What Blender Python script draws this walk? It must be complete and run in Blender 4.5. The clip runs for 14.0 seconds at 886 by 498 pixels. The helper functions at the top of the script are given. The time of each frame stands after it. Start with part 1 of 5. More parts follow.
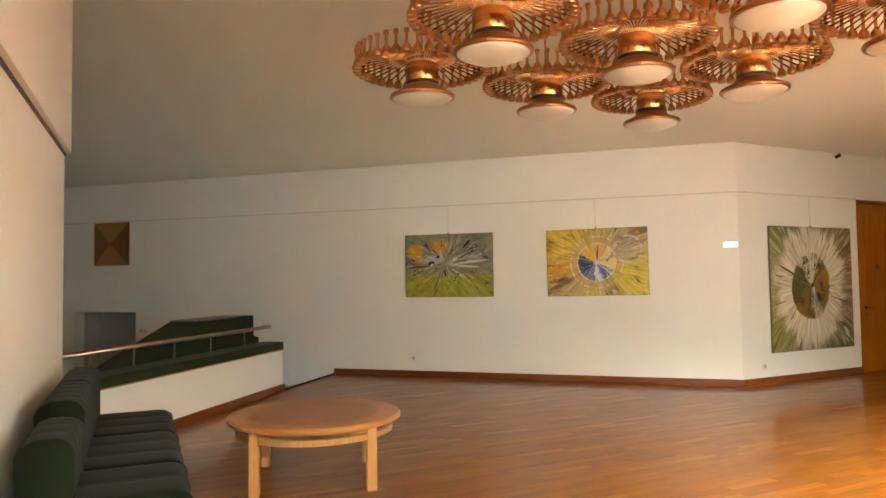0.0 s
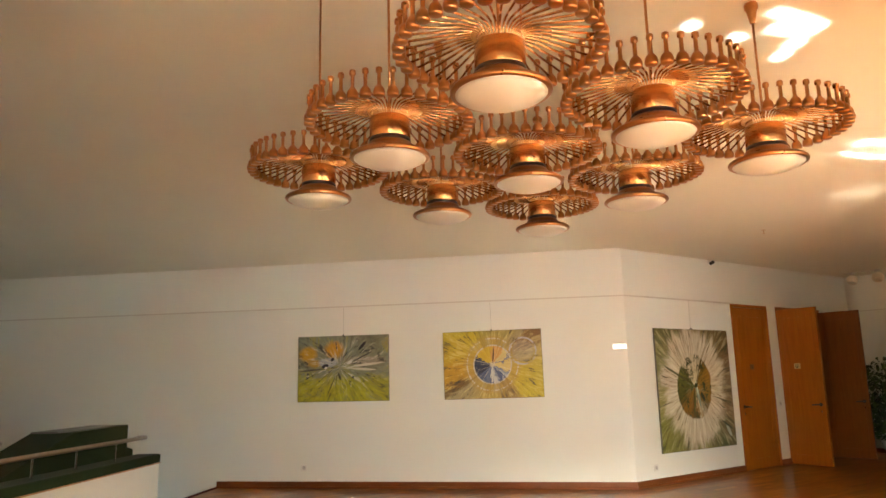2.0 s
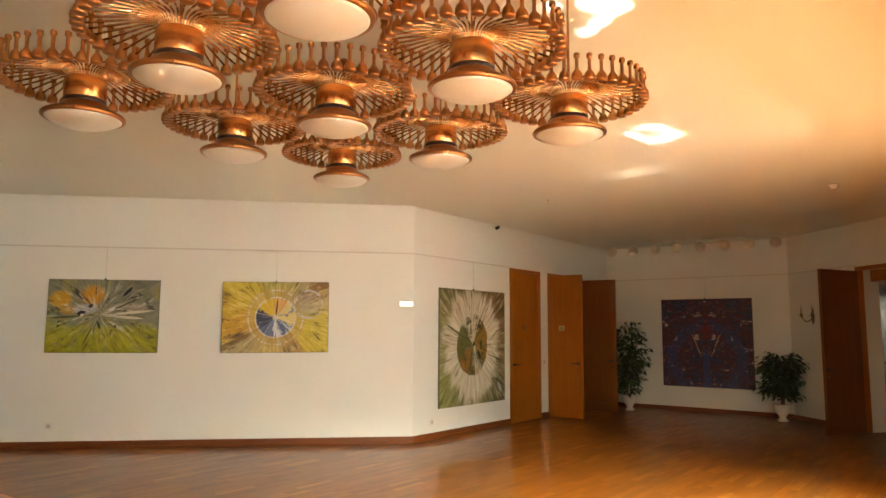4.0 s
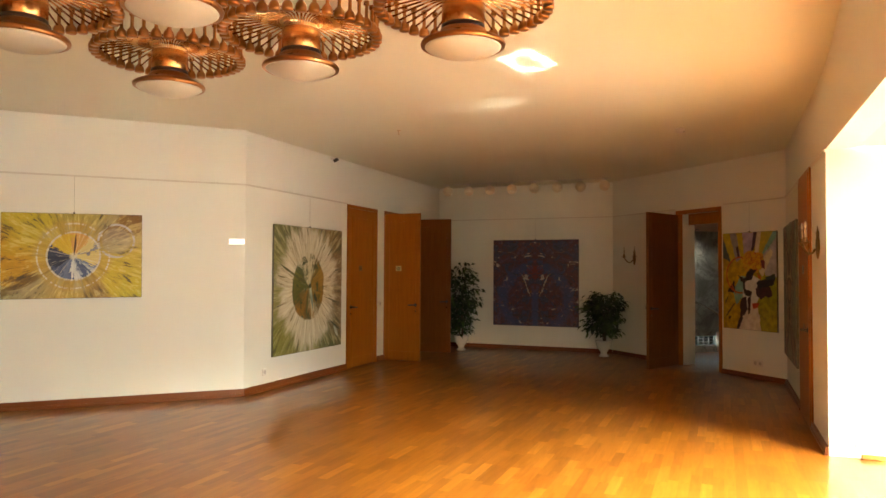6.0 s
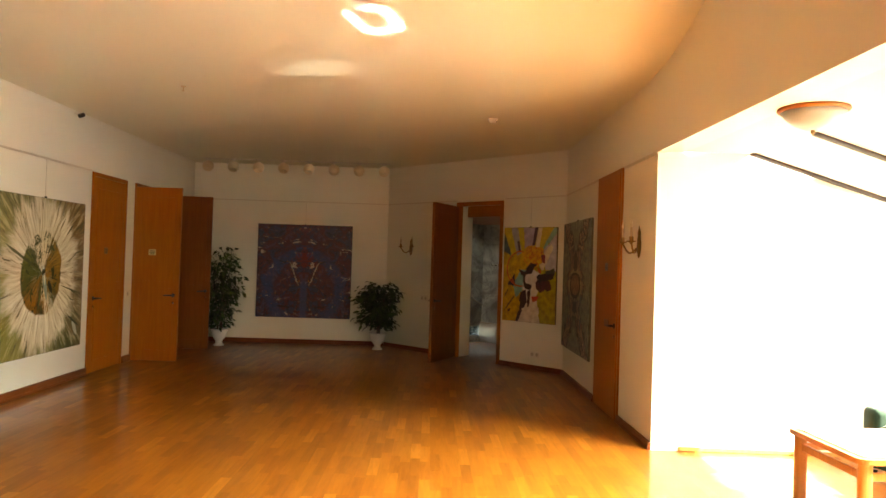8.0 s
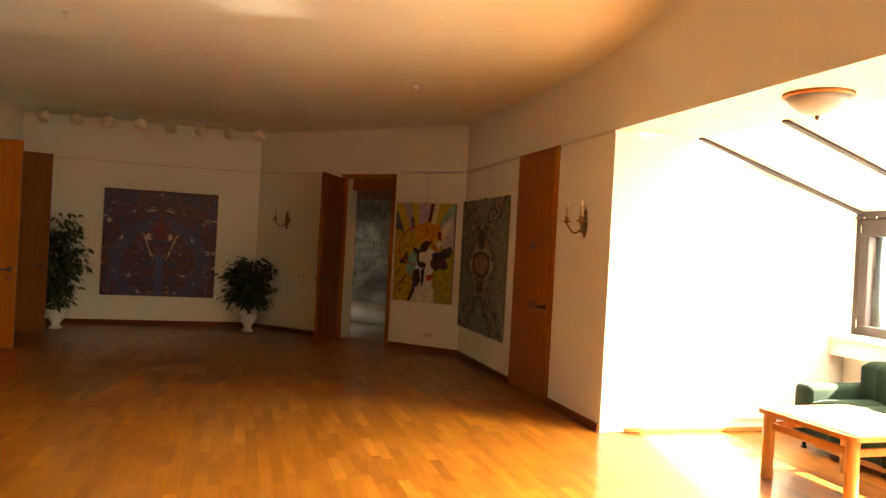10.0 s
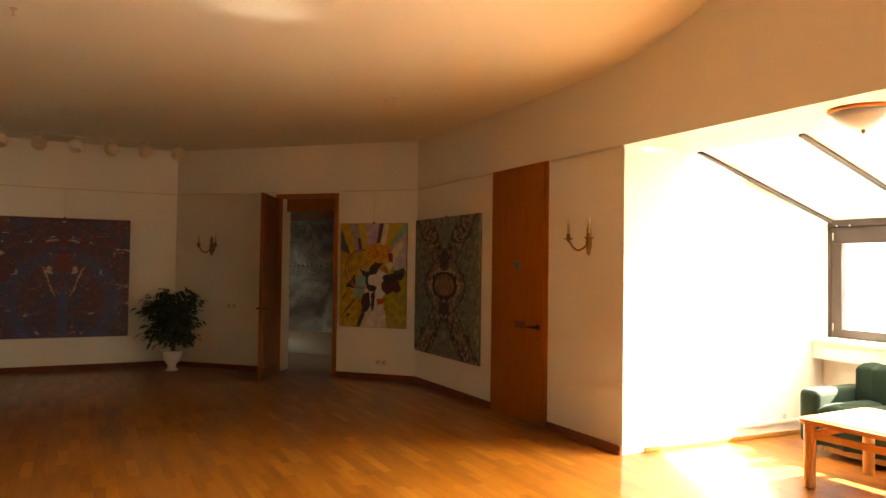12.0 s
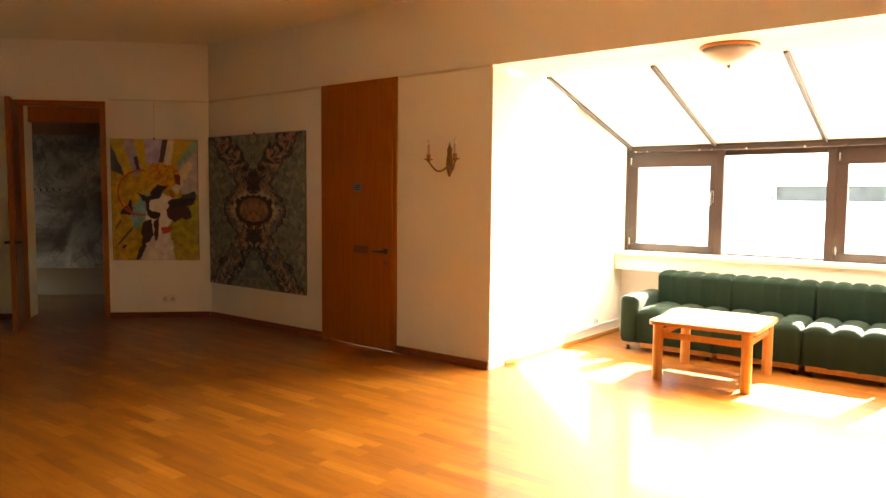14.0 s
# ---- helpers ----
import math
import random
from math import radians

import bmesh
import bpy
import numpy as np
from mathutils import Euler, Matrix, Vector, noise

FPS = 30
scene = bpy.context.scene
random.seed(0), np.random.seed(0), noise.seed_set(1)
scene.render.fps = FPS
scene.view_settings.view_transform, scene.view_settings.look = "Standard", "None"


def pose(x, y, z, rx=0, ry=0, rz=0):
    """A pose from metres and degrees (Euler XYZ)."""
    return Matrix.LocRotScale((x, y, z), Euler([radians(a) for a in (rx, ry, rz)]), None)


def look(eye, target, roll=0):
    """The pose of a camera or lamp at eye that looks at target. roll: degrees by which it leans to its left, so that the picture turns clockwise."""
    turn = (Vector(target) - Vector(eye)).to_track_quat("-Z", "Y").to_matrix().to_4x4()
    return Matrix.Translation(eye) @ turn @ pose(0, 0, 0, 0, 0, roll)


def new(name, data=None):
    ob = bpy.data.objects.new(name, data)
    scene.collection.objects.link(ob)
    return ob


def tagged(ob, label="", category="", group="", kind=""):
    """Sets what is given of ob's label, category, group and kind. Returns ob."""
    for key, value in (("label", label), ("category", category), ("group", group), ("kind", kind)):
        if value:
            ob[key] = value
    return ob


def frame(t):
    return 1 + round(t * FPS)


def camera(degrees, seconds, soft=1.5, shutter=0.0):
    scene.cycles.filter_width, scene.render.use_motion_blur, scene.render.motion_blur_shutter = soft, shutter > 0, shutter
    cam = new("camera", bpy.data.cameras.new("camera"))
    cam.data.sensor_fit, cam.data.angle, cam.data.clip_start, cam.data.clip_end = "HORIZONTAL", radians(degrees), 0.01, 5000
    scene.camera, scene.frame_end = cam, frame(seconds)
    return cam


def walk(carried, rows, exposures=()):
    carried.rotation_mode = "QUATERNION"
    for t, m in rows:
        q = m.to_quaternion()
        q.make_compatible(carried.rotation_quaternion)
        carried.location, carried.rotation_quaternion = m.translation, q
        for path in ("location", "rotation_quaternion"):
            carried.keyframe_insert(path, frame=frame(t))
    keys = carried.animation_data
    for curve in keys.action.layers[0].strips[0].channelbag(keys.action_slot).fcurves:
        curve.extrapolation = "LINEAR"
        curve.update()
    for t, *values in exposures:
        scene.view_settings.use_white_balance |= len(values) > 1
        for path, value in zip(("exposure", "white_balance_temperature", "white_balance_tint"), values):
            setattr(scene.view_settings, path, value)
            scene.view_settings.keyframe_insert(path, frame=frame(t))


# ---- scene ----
cam = camera(64.4, 14.0)
PATH = [
    (0, (0.006, 0.254, 1.35), (0.907, 2.038, 1.439), -0.8),
    (0.5, (0.015, 0.244, 1.353), (0.951, 2.0, 1.557), -0.8),
    (1, (0.003, 0.253, 1.354), (0.995, 1.965, 1.648), -0.7),
    (1.5, (0.013, 0.28, 1.366), (1.085, 1.933, 1.71), -0.9),
    (2, (0.047, 0.3, 1.382), (1.184, 1.905, 1.746), -1.3),
    (2.5, (0.058, 0.331, 1.382), (1.285, 1.866, 1.755), -1.6),
    (3, (0.087, 0.372, 1.384), (1.435, 1.812, 1.715), -0.9),
    (5.5, (0.433, 1.102, 1.433), (2.25, 1.933, 1.53), 0.3),
    (6, (0.576, 1.306, 1.422), (2.434, 2.044, 1.485), 0.3),
    (6.5, (0.763, 1.524, 1.439), (2.658, 2.164, 1.473), 2.1),
    (7, (0.877, 1.81, 1.449), (2.827, 2.255, 1.449), 2.1),
    (7.5, (0.989, 2.085, 1.414), (2.963, 2.406, 1.401), 2.8),
    (8, (1.195, 2.355, 1.46), (3.194, 2.32, 1.495), 1.8),
    (8.5, (1.407, 2.611, 1.387), (3.393, 2.377, 1.395), 2.7),
    (11, (2.219, 3.802, 1.425), (4.093, 3.106, 1.488), 1.1),
    (11.5, (2.461, 4.008, 1.436), (4.311, 3.257, 1.548), -0.2),
    (12, (2.626, 4.293, 1.429), (4.402, 3.376, 1.48), 0.8),
    (12.5, (2.804, 4.571, 1.41), (4.547, 3.595, 1.329), 1.5),
    (13, (3.105, 4.76, 1.387), (4.791, 3.69, 1.286), 0.7),
    (13.5, (3.439, 4.951, 1.352), (4.88, 3.568, 1.245), 2.9),
    (14, (3.725, 5.14, 1.385), (4.951, 3.567, 1.234), 0.5),
]
EXPOSURES = [(0.0, 5.57, 6450, 4), (3.0, 5.55, 6550, 4), (5.5, 5.55, 6750, 1), (7.5, 5.65, 6950, 0), (11.0, 5.31, 7750, 8), (12.5, 5.33, 7750, 8), (14.0, 5.44, 7700, 9)]
walk(cam, [(t, look(eye, target, roll)) for t, eye, target, roll in PATH], EXPOSURES)


# ---------- light ----------
world = bpy.data.worlds.new("sky")
scene.world = world
world.use_nodes = True
_nt = world.node_tree
_sky = _nt.nodes.new("ShaderNodeTexSky")
_sky.sky_type, _sky.sun_disc = "NISHITA", False
SUN_FROM = Vector((-0.28, -1.22, 1.0)).normalized()
_sky.sun_elevation = math.asin(SUN_FROM.z)
_sky.sun_rotation = math.atan2(SUN_FROM.x, SUN_FROM.y)
_nt.links.new(_sky.outputs[0], _nt.nodes["Background"].inputs[0])
_nt.nodes["Background"].inputs[1].default_value = 0.13
sun = new("sun", bpy.data.lights.new("sun", "SUN"))
sun.data.energy, sun.data.angle, sun.data.color = 4.2, radians(0.5), (1.0, 0.92, 0.79)
sun.matrix_world = look(SUN_FROM * 30, (0, 0, 0))


def area_lamp(name, centre, target, sx, sy, watts, colour=(1, 1, 1)):
    ob = new(name, bpy.data.lights.new(name, "AREA"))
    ob.data.shape, ob.data.size, ob.data.size_y, ob.data.energy, ob.data.color = "RECTANGLE", sx, sy, watts, colour
    ob.matrix_world = look(centre, target)
    return ob


skylight_lamp = area_lamp("skylight_daylight", (3.07, -1.02, 2.128), (3.07, -0.72, 1.178), 7.35, 1.7, 9.0, (1.0, 0.95, 0.86))
skylight_lamp.data.spread = radians(160)
# the frosted panes scatter the sun on along its own way
# added strip lamps aimed at the near floor stand in for sun scattered by the frosted panes
for fy in (-1.30, -0.70):
    strip = area_lamp("skylight_scatter_lamp", (4.55, fy, 1.75 + (fy + 1.85) * 0.316), (4.55 + 0.38, fy + 1.0, 0.80 + (fy + 1.85) * 0.316), 4.2, 0.45, 4.3, (1.0, 0.93, 0.80))
    strip.data.spread = radians(62)


# added narrow lamps imitate the sun's reflection off the two glass table tops on to the ceiling: (x, y, width, depth)
# on the glass
GLINT_LAMPS = ((3.66, -1.48, 0.12, 0.08), (3.79, -1.45, 0.10, 0.18), (3.90, -1.40, 0.07, 0.28), (3.97, -1.24, 0.06, 0.15), (4.03, -1.08, 0.05, 0.15),
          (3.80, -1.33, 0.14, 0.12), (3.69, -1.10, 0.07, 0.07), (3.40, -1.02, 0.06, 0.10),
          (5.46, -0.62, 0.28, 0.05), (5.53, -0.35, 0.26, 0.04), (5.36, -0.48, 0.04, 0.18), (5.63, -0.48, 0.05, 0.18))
for gx, gy, gw, gh in GLINT_LAMPS:
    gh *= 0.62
    glint = area_lamp("table_glint_lamp", (gx, gy, 0.48), (gx + 0.28, gy + 1.22, 1.48), gw, gh, 1.5 * gw * gh, (1.0, 0.97, 0.92))
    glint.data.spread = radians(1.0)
# one more added lamp, softer, imitates the glint off the varnished floor beside the alcove's side wall
floor_glint_lamp = area_lamp("floor_glint_lamp", (6.27, -0.20, 0.02), (6.55, 1.02, 1.02), 0.12, 0.46, 0.011, (1.0, 0.93, 0.82))
floor_glint_lamp.data.spread = radians(6)


# ---------- materials ----------
class Nodes:
    """A small helper around one material's node tree."""

    def __init__(self, name, rough=0.6, metal=0.0, spec=0.5):
        self.mat = bpy.data.materials.new(name)
        self.mat.use_nodes = True
        self.t = self.mat.node_tree
        self.b = self.t.nodes["Principled BSDF"]
        self.b.inputs["Roughness"].default_value = rough
        self.b.inputs["Metallic"].default_value = metal
        self.b.inputs["Specular IOR Level"].default_value = spec

    def node(self, kind, **ins):
        n = self.t.nodes.new(kind)
        for k, v in ins.items():
            self.put(n.inputs[k.replace("_", " ")], v)
        return n

    def put(self, sock, v):
        if isinstance(v, bpy.types.NodeSocket):
            self.t.links.new(v, sock)
        else:
            sock.default_value = v

    def coord(self, which="Object", scale=(1, 1, 1), rot=(0, 0, 0)):
        m = self.node("ShaderNodeMapping", Vector=self.node("ShaderNodeTexCoord").outputs[which])
        m.inputs["Scale"].default_value, m.inputs["Rotation"].default_value = scale, rot
        return m.outputs[0]

    def noise(self, vec, scale, detail=4.0, rough=0.55, distort=0.0):
        return self.node("ShaderNodeTexNoise", Vector=vec, Scale=scale, Detail=detail, Roughness=rough, Distortion=distort).outputs[0]

    def math(self, op, a, b=0.0):
        n = self.t.nodes.new("ShaderNodeMath")
        n.operation = op
        self.put(n.inputs[0], a), self.put(n.inputs[1], b)
        return n.outputs[0]

    def ramp(self, fac, stops, constant=False):
        n = self.node("ShaderNodeValToRGB", Fac=fac)
        r = n.color_ramp
        r.interpolation = "CONSTANT" if constant else "LINEAR"
        while len(r.elements) < len(stops):
            r.elements.new(0.5)
        for e, (p, c) in zip(r.elements, stops):
            e.position, e.color = p, (*c, 1)
        return n.outputs[0]

    def mix(self, fac, a, b, mode="MIX"):
        n = self.t.nodes.new("ShaderNodeMix")
        n.data_type, n.blend_type = "RGBA", mode
        self.put(n.inputs[0], fac)
        self.put(n.inputs[6], a if isinstance(a, bpy.types.NodeSocket) else (*a, 1))
        self.put(n.inputs[7], b if isinstance(b, bpy.types.NodeSocket) else (*b, 1))
        return n.outputs[2]

    def colour(self, v):
        self.put(self.b.inputs["Base Color"], v if isinstance(v, bpy.types.NodeSocket) else (*v, 1))
        return self

    def rough(self, v):
        self.put(self.b.inputs["Roughness"], v)
        return self

    def bump(self, height, strength=0.3, dist=0.01):
        n = self.node("ShaderNodeBump", Height=height, Strength=strength, Distance=dist)
        self.put(self.b.inputs["Normal"], n.outputs[0])
        return self


def m_paint(name, c, rough=0.75, grain=60.0, var=0.05, bump=0.12):
    n = Nodes(name, rough, spec=0.3)
    v = n.coord("Object")
    big = n.noise(v, 1.3, 5)
    lo = tuple(k * (1 - var) for k in c)
    n.colour(n.mix(big, lo, c))
    n.bump(n.noise(v, grain, 3), bump, 0.004)
    return n.mat


def m_wood(name, dark, light, rough=0.35, scale=1.0, axis=2, coat=0.0):
    n = Nodes(name, rough, spec=0.28)
    st = [14.0 * scale] * 3
    st[axis] = 0.9 * scale
    v = n.coord("Object", st)
    g = n.noise(v, 1.6, 6, 0.6, 1.2)
    fine = n.noise(n.coord("Object", [k * 6 for k in st]), 2.0, 3)
    f = n.math("ADD", n.math("MULTIPLY", g, 0.75), n.math("MULTIPLY", fine, 0.25))
    n.colour(n.ramp(f, [(0.3, dark), (0.7, light)]))
    n.rough(n.math("ADD", n.math("MULTIPLY", fine, 0.15), rough - 0.07))
    n.bump(fine, 0.08, 0.002)
    n.b.inputs["Coat Weight"].default_value = coat
    n.b.inputs["Coat Roughness"].default_value = 0.15
    return n.mat


def m_metal(name, c, rough=0.3, brushed=False):
    n = Nodes(name, rough, 1.0)
    v = n.coord("Object", (40, 40, 2) if brushed else (1, 1, 1))
    g = n.noise(v, 3.0 if brushed else 14.0, 3)
    n.colour(n.mix(g, tuple(k * (0.93 if brushed else 0.8) for k in c), c))
    n.rough(n.math("ADD", n.math("MULTIPLY", g, 0.05 if brushed else 0.18), rough - (0.025 if brushed else 0.09)))
    return n.mat


def m_fabric(name, c):
    n = Nodes(name, 0.9, spec=0.2)
    v = n.coord("Object")
    n.colour(n.mix(n.noise(v, 3.5, 5), tuple(k * 0.7 for k in c), tuple(min(1, k * 1.25) for k in c)))
    n.bump(n.noise(v, 420, 2), 0.25, 0.002)
    n.b.inputs["Sheen Weight"].default_value = 0.04
    n.b.inputs["Sheen Roughness"].default_value = 0.5
    return n.mat


def m_plain(name, c, rough=0.5, metal=0.0):
    n = Nodes(name, rough, metal)
    n.colour(n.mix(n.noise(n.coord("Object"), 9.0, 4), tuple(k * 0.88 for k in c), c))
    return n.mat


def m_glass(name, tint=(0.95, 0.98, 0.97)):
    n = Nodes(name)
    t = n.t
    tr, gl = t.nodes.new("ShaderNodeBsdfTransparent"), t.nodes.new("ShaderNodeBsdfGlossy")
    tr.inputs[0].default_value, gl.inputs["Roughness"].default_value = (*tint, 1), 0.02
    mx, fr = t.nodes.new("ShaderNodeMixShader"), t.nodes.new("ShaderNodeFresnel")
    fr.inputs[0].default_value = 1.5
    t.links.new(fr.outputs[0], mx.inputs[0]), t.links.new(tr.outputs[0], mx.inputs[1]), t.links.new(gl.outputs[0], mx.inputs[2])
    t.links.new(mx.outputs[0], t.nodes["Material Output"].inputs[0])
    return n.mat


WHITE = m_paint("wall_paint", (0.79, 0.782, 0.70))
CEIL = m_paint("ceiling_paint", (0.785, 0.768, 0.63), rough=0.7, grain=25, bump=0.06)
CARPET = m_fabric("green_carpet", (0.017, 0.030, 0.006))
GREEN = m_fabric("green_cloth", (0.0055, 0.0115, 0.0025))
GREEN2 = m_fabric("bright_green_cloth", (0.008, 0.022, 0.013))
DOORWOOD = m_wood("door_veneer", (0.285, 0.080, 0.004), (0.39, 0.128, 0.008), 0.38)
# copy of the door veneer, its colour darkened for the leaves in shade
DOORWOOD_SHADED = m_wood("shaded_door_veneer", (0.150, 0.044, 0.005), (0.215, 0.068, 0.007), 0.38)
SKIRT = m_wood("skirting_wood", (0.13, 0.035, 0.009), (0.22, 0.07, 0.018), 0.35, axis=0)
BEECH = m_wood("beech", (0.37, 0.168, 0.042), (0.48, 0.245, 0.078), 0.35)
BEECH_T = m_wood("beech_top", (0.34, 0.13, 0.032), (0.45, 0.195, 0.055), 0.35, axis=0, coat=0.1)
COPPER = m_metal("copper", (0.50, 0.235, 0.085), 0.30)
COPPER_L = m_metal("pale_copper", (0.66, 0.36, 0.14), 0.26)
COPPER_B = m_metal("brushed_copper", (0.66, 0.31, 0.105), 0.23, True)
OPAL = m_plain("opal_glass", (0.62, 0.585, 0.47), 0.3)
DARKB = m_plain("dark_band", (0.05, 0.02, 0.012), 0.35)
FRAME_D = m_plain("dark_brown_frame", (0.030, 0.016, 0.012), 0.4)
GLASS = m_glass("window_glass")
CHROME = m_metal("steel", (0.6, 0.58, 0.55), 0.2)
BRASS = m_metal("aged_brass", (0.26, 0.17, 0.075), 0.35)
PLASTIC = m_plain("white_plastic", (0.75, 0.72, 0.66), 0.4)
BLACK = m_plain("black_plastic", (0.02, 0.02, 0.02), 0.4)
CERAMIC = m_plain("white_ceramic", (0.8, 0.77, 0.72), 0.2)


# ---------- mesh helpers ----------
def part(name, bm, material, parent=None, label="", smooth=False):
    me = bpy.data.meshes.new(name)
    bmesh.ops.recalc_face_normals(bm, faces=bm.faces)
    for f in bm.faces:
        f.smooth = smooth
    bm.to_mesh(me)
    bm.free()
    me.materials.append(material)
    ob = new(name, me)
    if parent is not None:
        ob.parent = parent
    if label:
        ob["label"] = label
    return ob


def empty(name, m=None, **tags):
    ob = new(name)
    ob.empty_display_size = 0.1
    if m is not None:
        ob.matrix_world = m
    return tagged(ob, **tags)


def add_box(bm, x0, y0, z0, x1, y1, z1, bevel=0.0, m=None, seg=1):
    r = bmesh.ops.create_cube(bm, size=1.0)
    vs = r["verts"]
    for v in vs:
        v.co = Vector((x0 + (v.co.x + 0.5) * (x1 - x0), y0 + (v.co.y + 0.5) * (y1 - y0), z0 + (v.co.z + 0.5) * (z1 - z0)))
    if bevel:
        es = list({e for v in vs for e in v.link_edges})
        out = bmesh.ops.bevel(bm, geom=es, offset=bevel, segments=seg, profile=0.5, affect="EDGES")
        vs = list({v for f in out["faces"] for v in f.verts} | {v for v in vs if v.is_valid})
    if m is not None:
        for v in vs:
            v.co = m @ v.co
    return vs


def box(x0, y0, z0, x1, y1, z1, bevel=0.0, m=None, seg=1):
    bm = bmesh.new()
    add_box(bm, x0, y0, z0, x1, y1, z1, bevel, m, seg)
    return bm


def add_lathe(bm, profile, n=24, m=None, closed=False):
    """Turns (r, z) pairs round the z axis."""
    rings = []
    for r, z in profile:
        ring = []
        for i in range(n):
            a = 2 * math.pi * i / n
            p = Vector((r * math.cos(a), r * math.sin(a), z))
            ring.append(bm.verts.new(m @ p if m else p))
        rings.append(ring)
    pairs = list(zip(rings, rings[1:])) + ([(rings[-1], rings[0])] if closed else [])
    for a, b in pairs:
        for i in range(n):
            bm.faces.new((a[i], a[(i + 1) % n], b[(i + 1) % n], b[i]))
    if not closed:
        bm.faces.new(rings[0][::-1])
        bm.faces.new(rings[-1])


def lathe(profile, n=24, m=None, closed=False):
    bm = bmesh.new()
    add_lathe(bm, profile, n, m, closed)
    return bm


def add_tube(bm, pts, r, n=6, cap=True):
    pts = [Vector(p) for p in pts]
    rings = []
    rr = r if isinstance(r, (list, tuple)) else [r] * len(pts)
    for i, p in enumerate(pts):
        d = (pts[min(i + 1, len(pts) - 1)] - pts[max(i - 1, 0)]).normalized()
        u = d.cross(Vector((0, 0, 1)))
        if u.length < 1e-3:
            u = d.cross(Vector((0, 1, 0)))
        u.normalize()
        w = d.cross(u)
        rings.append([bm.verts.new(p + (u * math.cos(2 * math.pi * k / n) + w * math.sin(2 * math.pi * k / n)) * rr[i]) for k in range(n)])
    for a, b in zip(rings, rings[1:]):
        for k in range(n):
            bm.faces.new((a[k], a[(k + 1) % n], b[(k + 1) % n], b[k]))
    if cap:
        bm.faces.new(rings[0][::-1]), bm.faces.new(rings[-1])


def tube(pts, r, n=8):
    bm = bmesh.new()
    add_tube(bm, pts, r, n)
    return bm


def prism(points, z0, z1):
    bm = bmesh.new()
    lo = [bm.verts.new((x, y, z0)) for x, y in points]
    hi = [bm.verts.new((x, y, z1)) for x, y in points]
    bm.faces.new(lo[::-1]), bm.faces.new(hi)
    for i in range(len(points)):
        j = (i + 1) % len(points)
        bm.faces.new((lo[i], lo[j], hi[j], hi[i]))
    return bm


def slab(points, up):
    """A plate over 3D points (one plane), thickened upwards."""
    bm = bmesh.new()
    lo = [bm.verts.new(p) for p in points]
    hi = [bm.verts.new((p[0], p[1], p[2] + up)) for p in points]
    bm.faces.new(lo[::-1]), bm.faces.new(hi)
    for i in range(len(points)):
        j = (i + 1) % len(points)
        bm.faces.new((lo[i], lo[j], hi[j], hi[i]))
    return bm


def along(p0, p1):
    """A frame at p0 with x towards p1, y to its left, z up."""
    return pose(p0[0], p0[1], 0, 0, 0, math.degrees(math.atan2(p1[1] - p0[1], p1[0] - p0[0])))


def span(p0, p1):
    return math.hypot(p1[0] - p0[0], p1[1] - p0[1])


def wall(name, p0, p1, z0, z1, thick=0.2, holes=(), material=None):
    """A wall whose room face runs from p0 to p1; seen from the room p0 is on the left; the thickness lies behind. holes: (s0, s1, z0, z1)."""
    length, m = span(p0, p1), along(p0, p1)
    xs = sorted({0.0, length, *(h[0] for h in holes), *(h[1] for h in holes)})
    zs = sorted({z0, z1, *(h[2] for h in holes), *(h[3] for h in holes)})
    solid = {}
    for i in range(len(xs) - 1):
        for k in range(len(zs) - 1):
            cx, cz = (xs[i] + xs[i + 1]) / 2, (zs[k] + zs[k + 1]) / 2
            solid[i, k] = not any(h[0] < cx < h[1] and h[2] < cz < h[3] for h in holes)
    bm = bmesh.new()
    vs = {}

    def v(x, y, z):
        key = (round(x, 4), round(y, 4), round(z, 4))
        if key not in vs:
            vs[key] = bm.verts.new((x, y, z))
        return vs[key]
    for (i, k), on in solid.items():
        if not on:
            continue
        x0, x1, a, b = xs[i], xs[i + 1], zs[k], zs[k + 1]
        bm.faces.new((v(x0, 0, a), v(x0, 0, b), v(x1, 0, b), v(x1, 0, a)))
        bm.faces.new((v(x0, thick, a), v(x1, thick, a), v(x1, thick, b), v(x0, thick, b)))
        for (di, dk), (qa, qb) in (((-1, 0), ((x0, a), (x0, b))), ((1, 0), ((x1, b), (x1, a))), ((0, -1), ((x1, a), (x0, a))), ((0, 1), ((x0, b), (x1, b)))):
            if not solid.get((i + di, k + dk), False):
                bm.faces.new((v(qa[0], 0, qa[1]), v(qa[0], thick, qa[1]), v(qb[0], thick, qb[1]), v(qb[0], 0, qb[1])))
    ob = part(name, bm, material or WHITE)
    ob.matrix_world = m
    return tagged(ob, label="plain white painted plaster wall", category="wall", kind="structure")


# ---------- the hall ----------
CEIL_Z, RAIL_Z = 3.01, 2.385
C1, C3, C4, C5 = (7.165, 6.341), (13.15, 6.38), (13.15, 3.09), (10.603, 0.543)
P_END = (-3.4, 16.906)
ARCH = (6.83, 0.543)
SIDE_END = (6.735, -1.85)
LW0, LW1 = (-0.81, -1.95), (-0.16, 6.3)

PL = span(P_END, C1)
wall("wall_paintings", P_END, C1, -1.8, 3.02, holes=((4.55, 5.81, -1.2, 0.9),))
wall("wall_north", C1, C3, 0, 3.02, holes=((2.382, 3.275, 0, 2.355), (3.605, 4.885, 0, 2.355)))
wall("wall_end", C3, C4, 0, 3.02)
CH_L = span(C4, C5)
wall("wall_chamfer", C4, C5, 0, 3.02, holes=((CH_L - 1.965, CH_L - 1.13, 0, 2.325),))
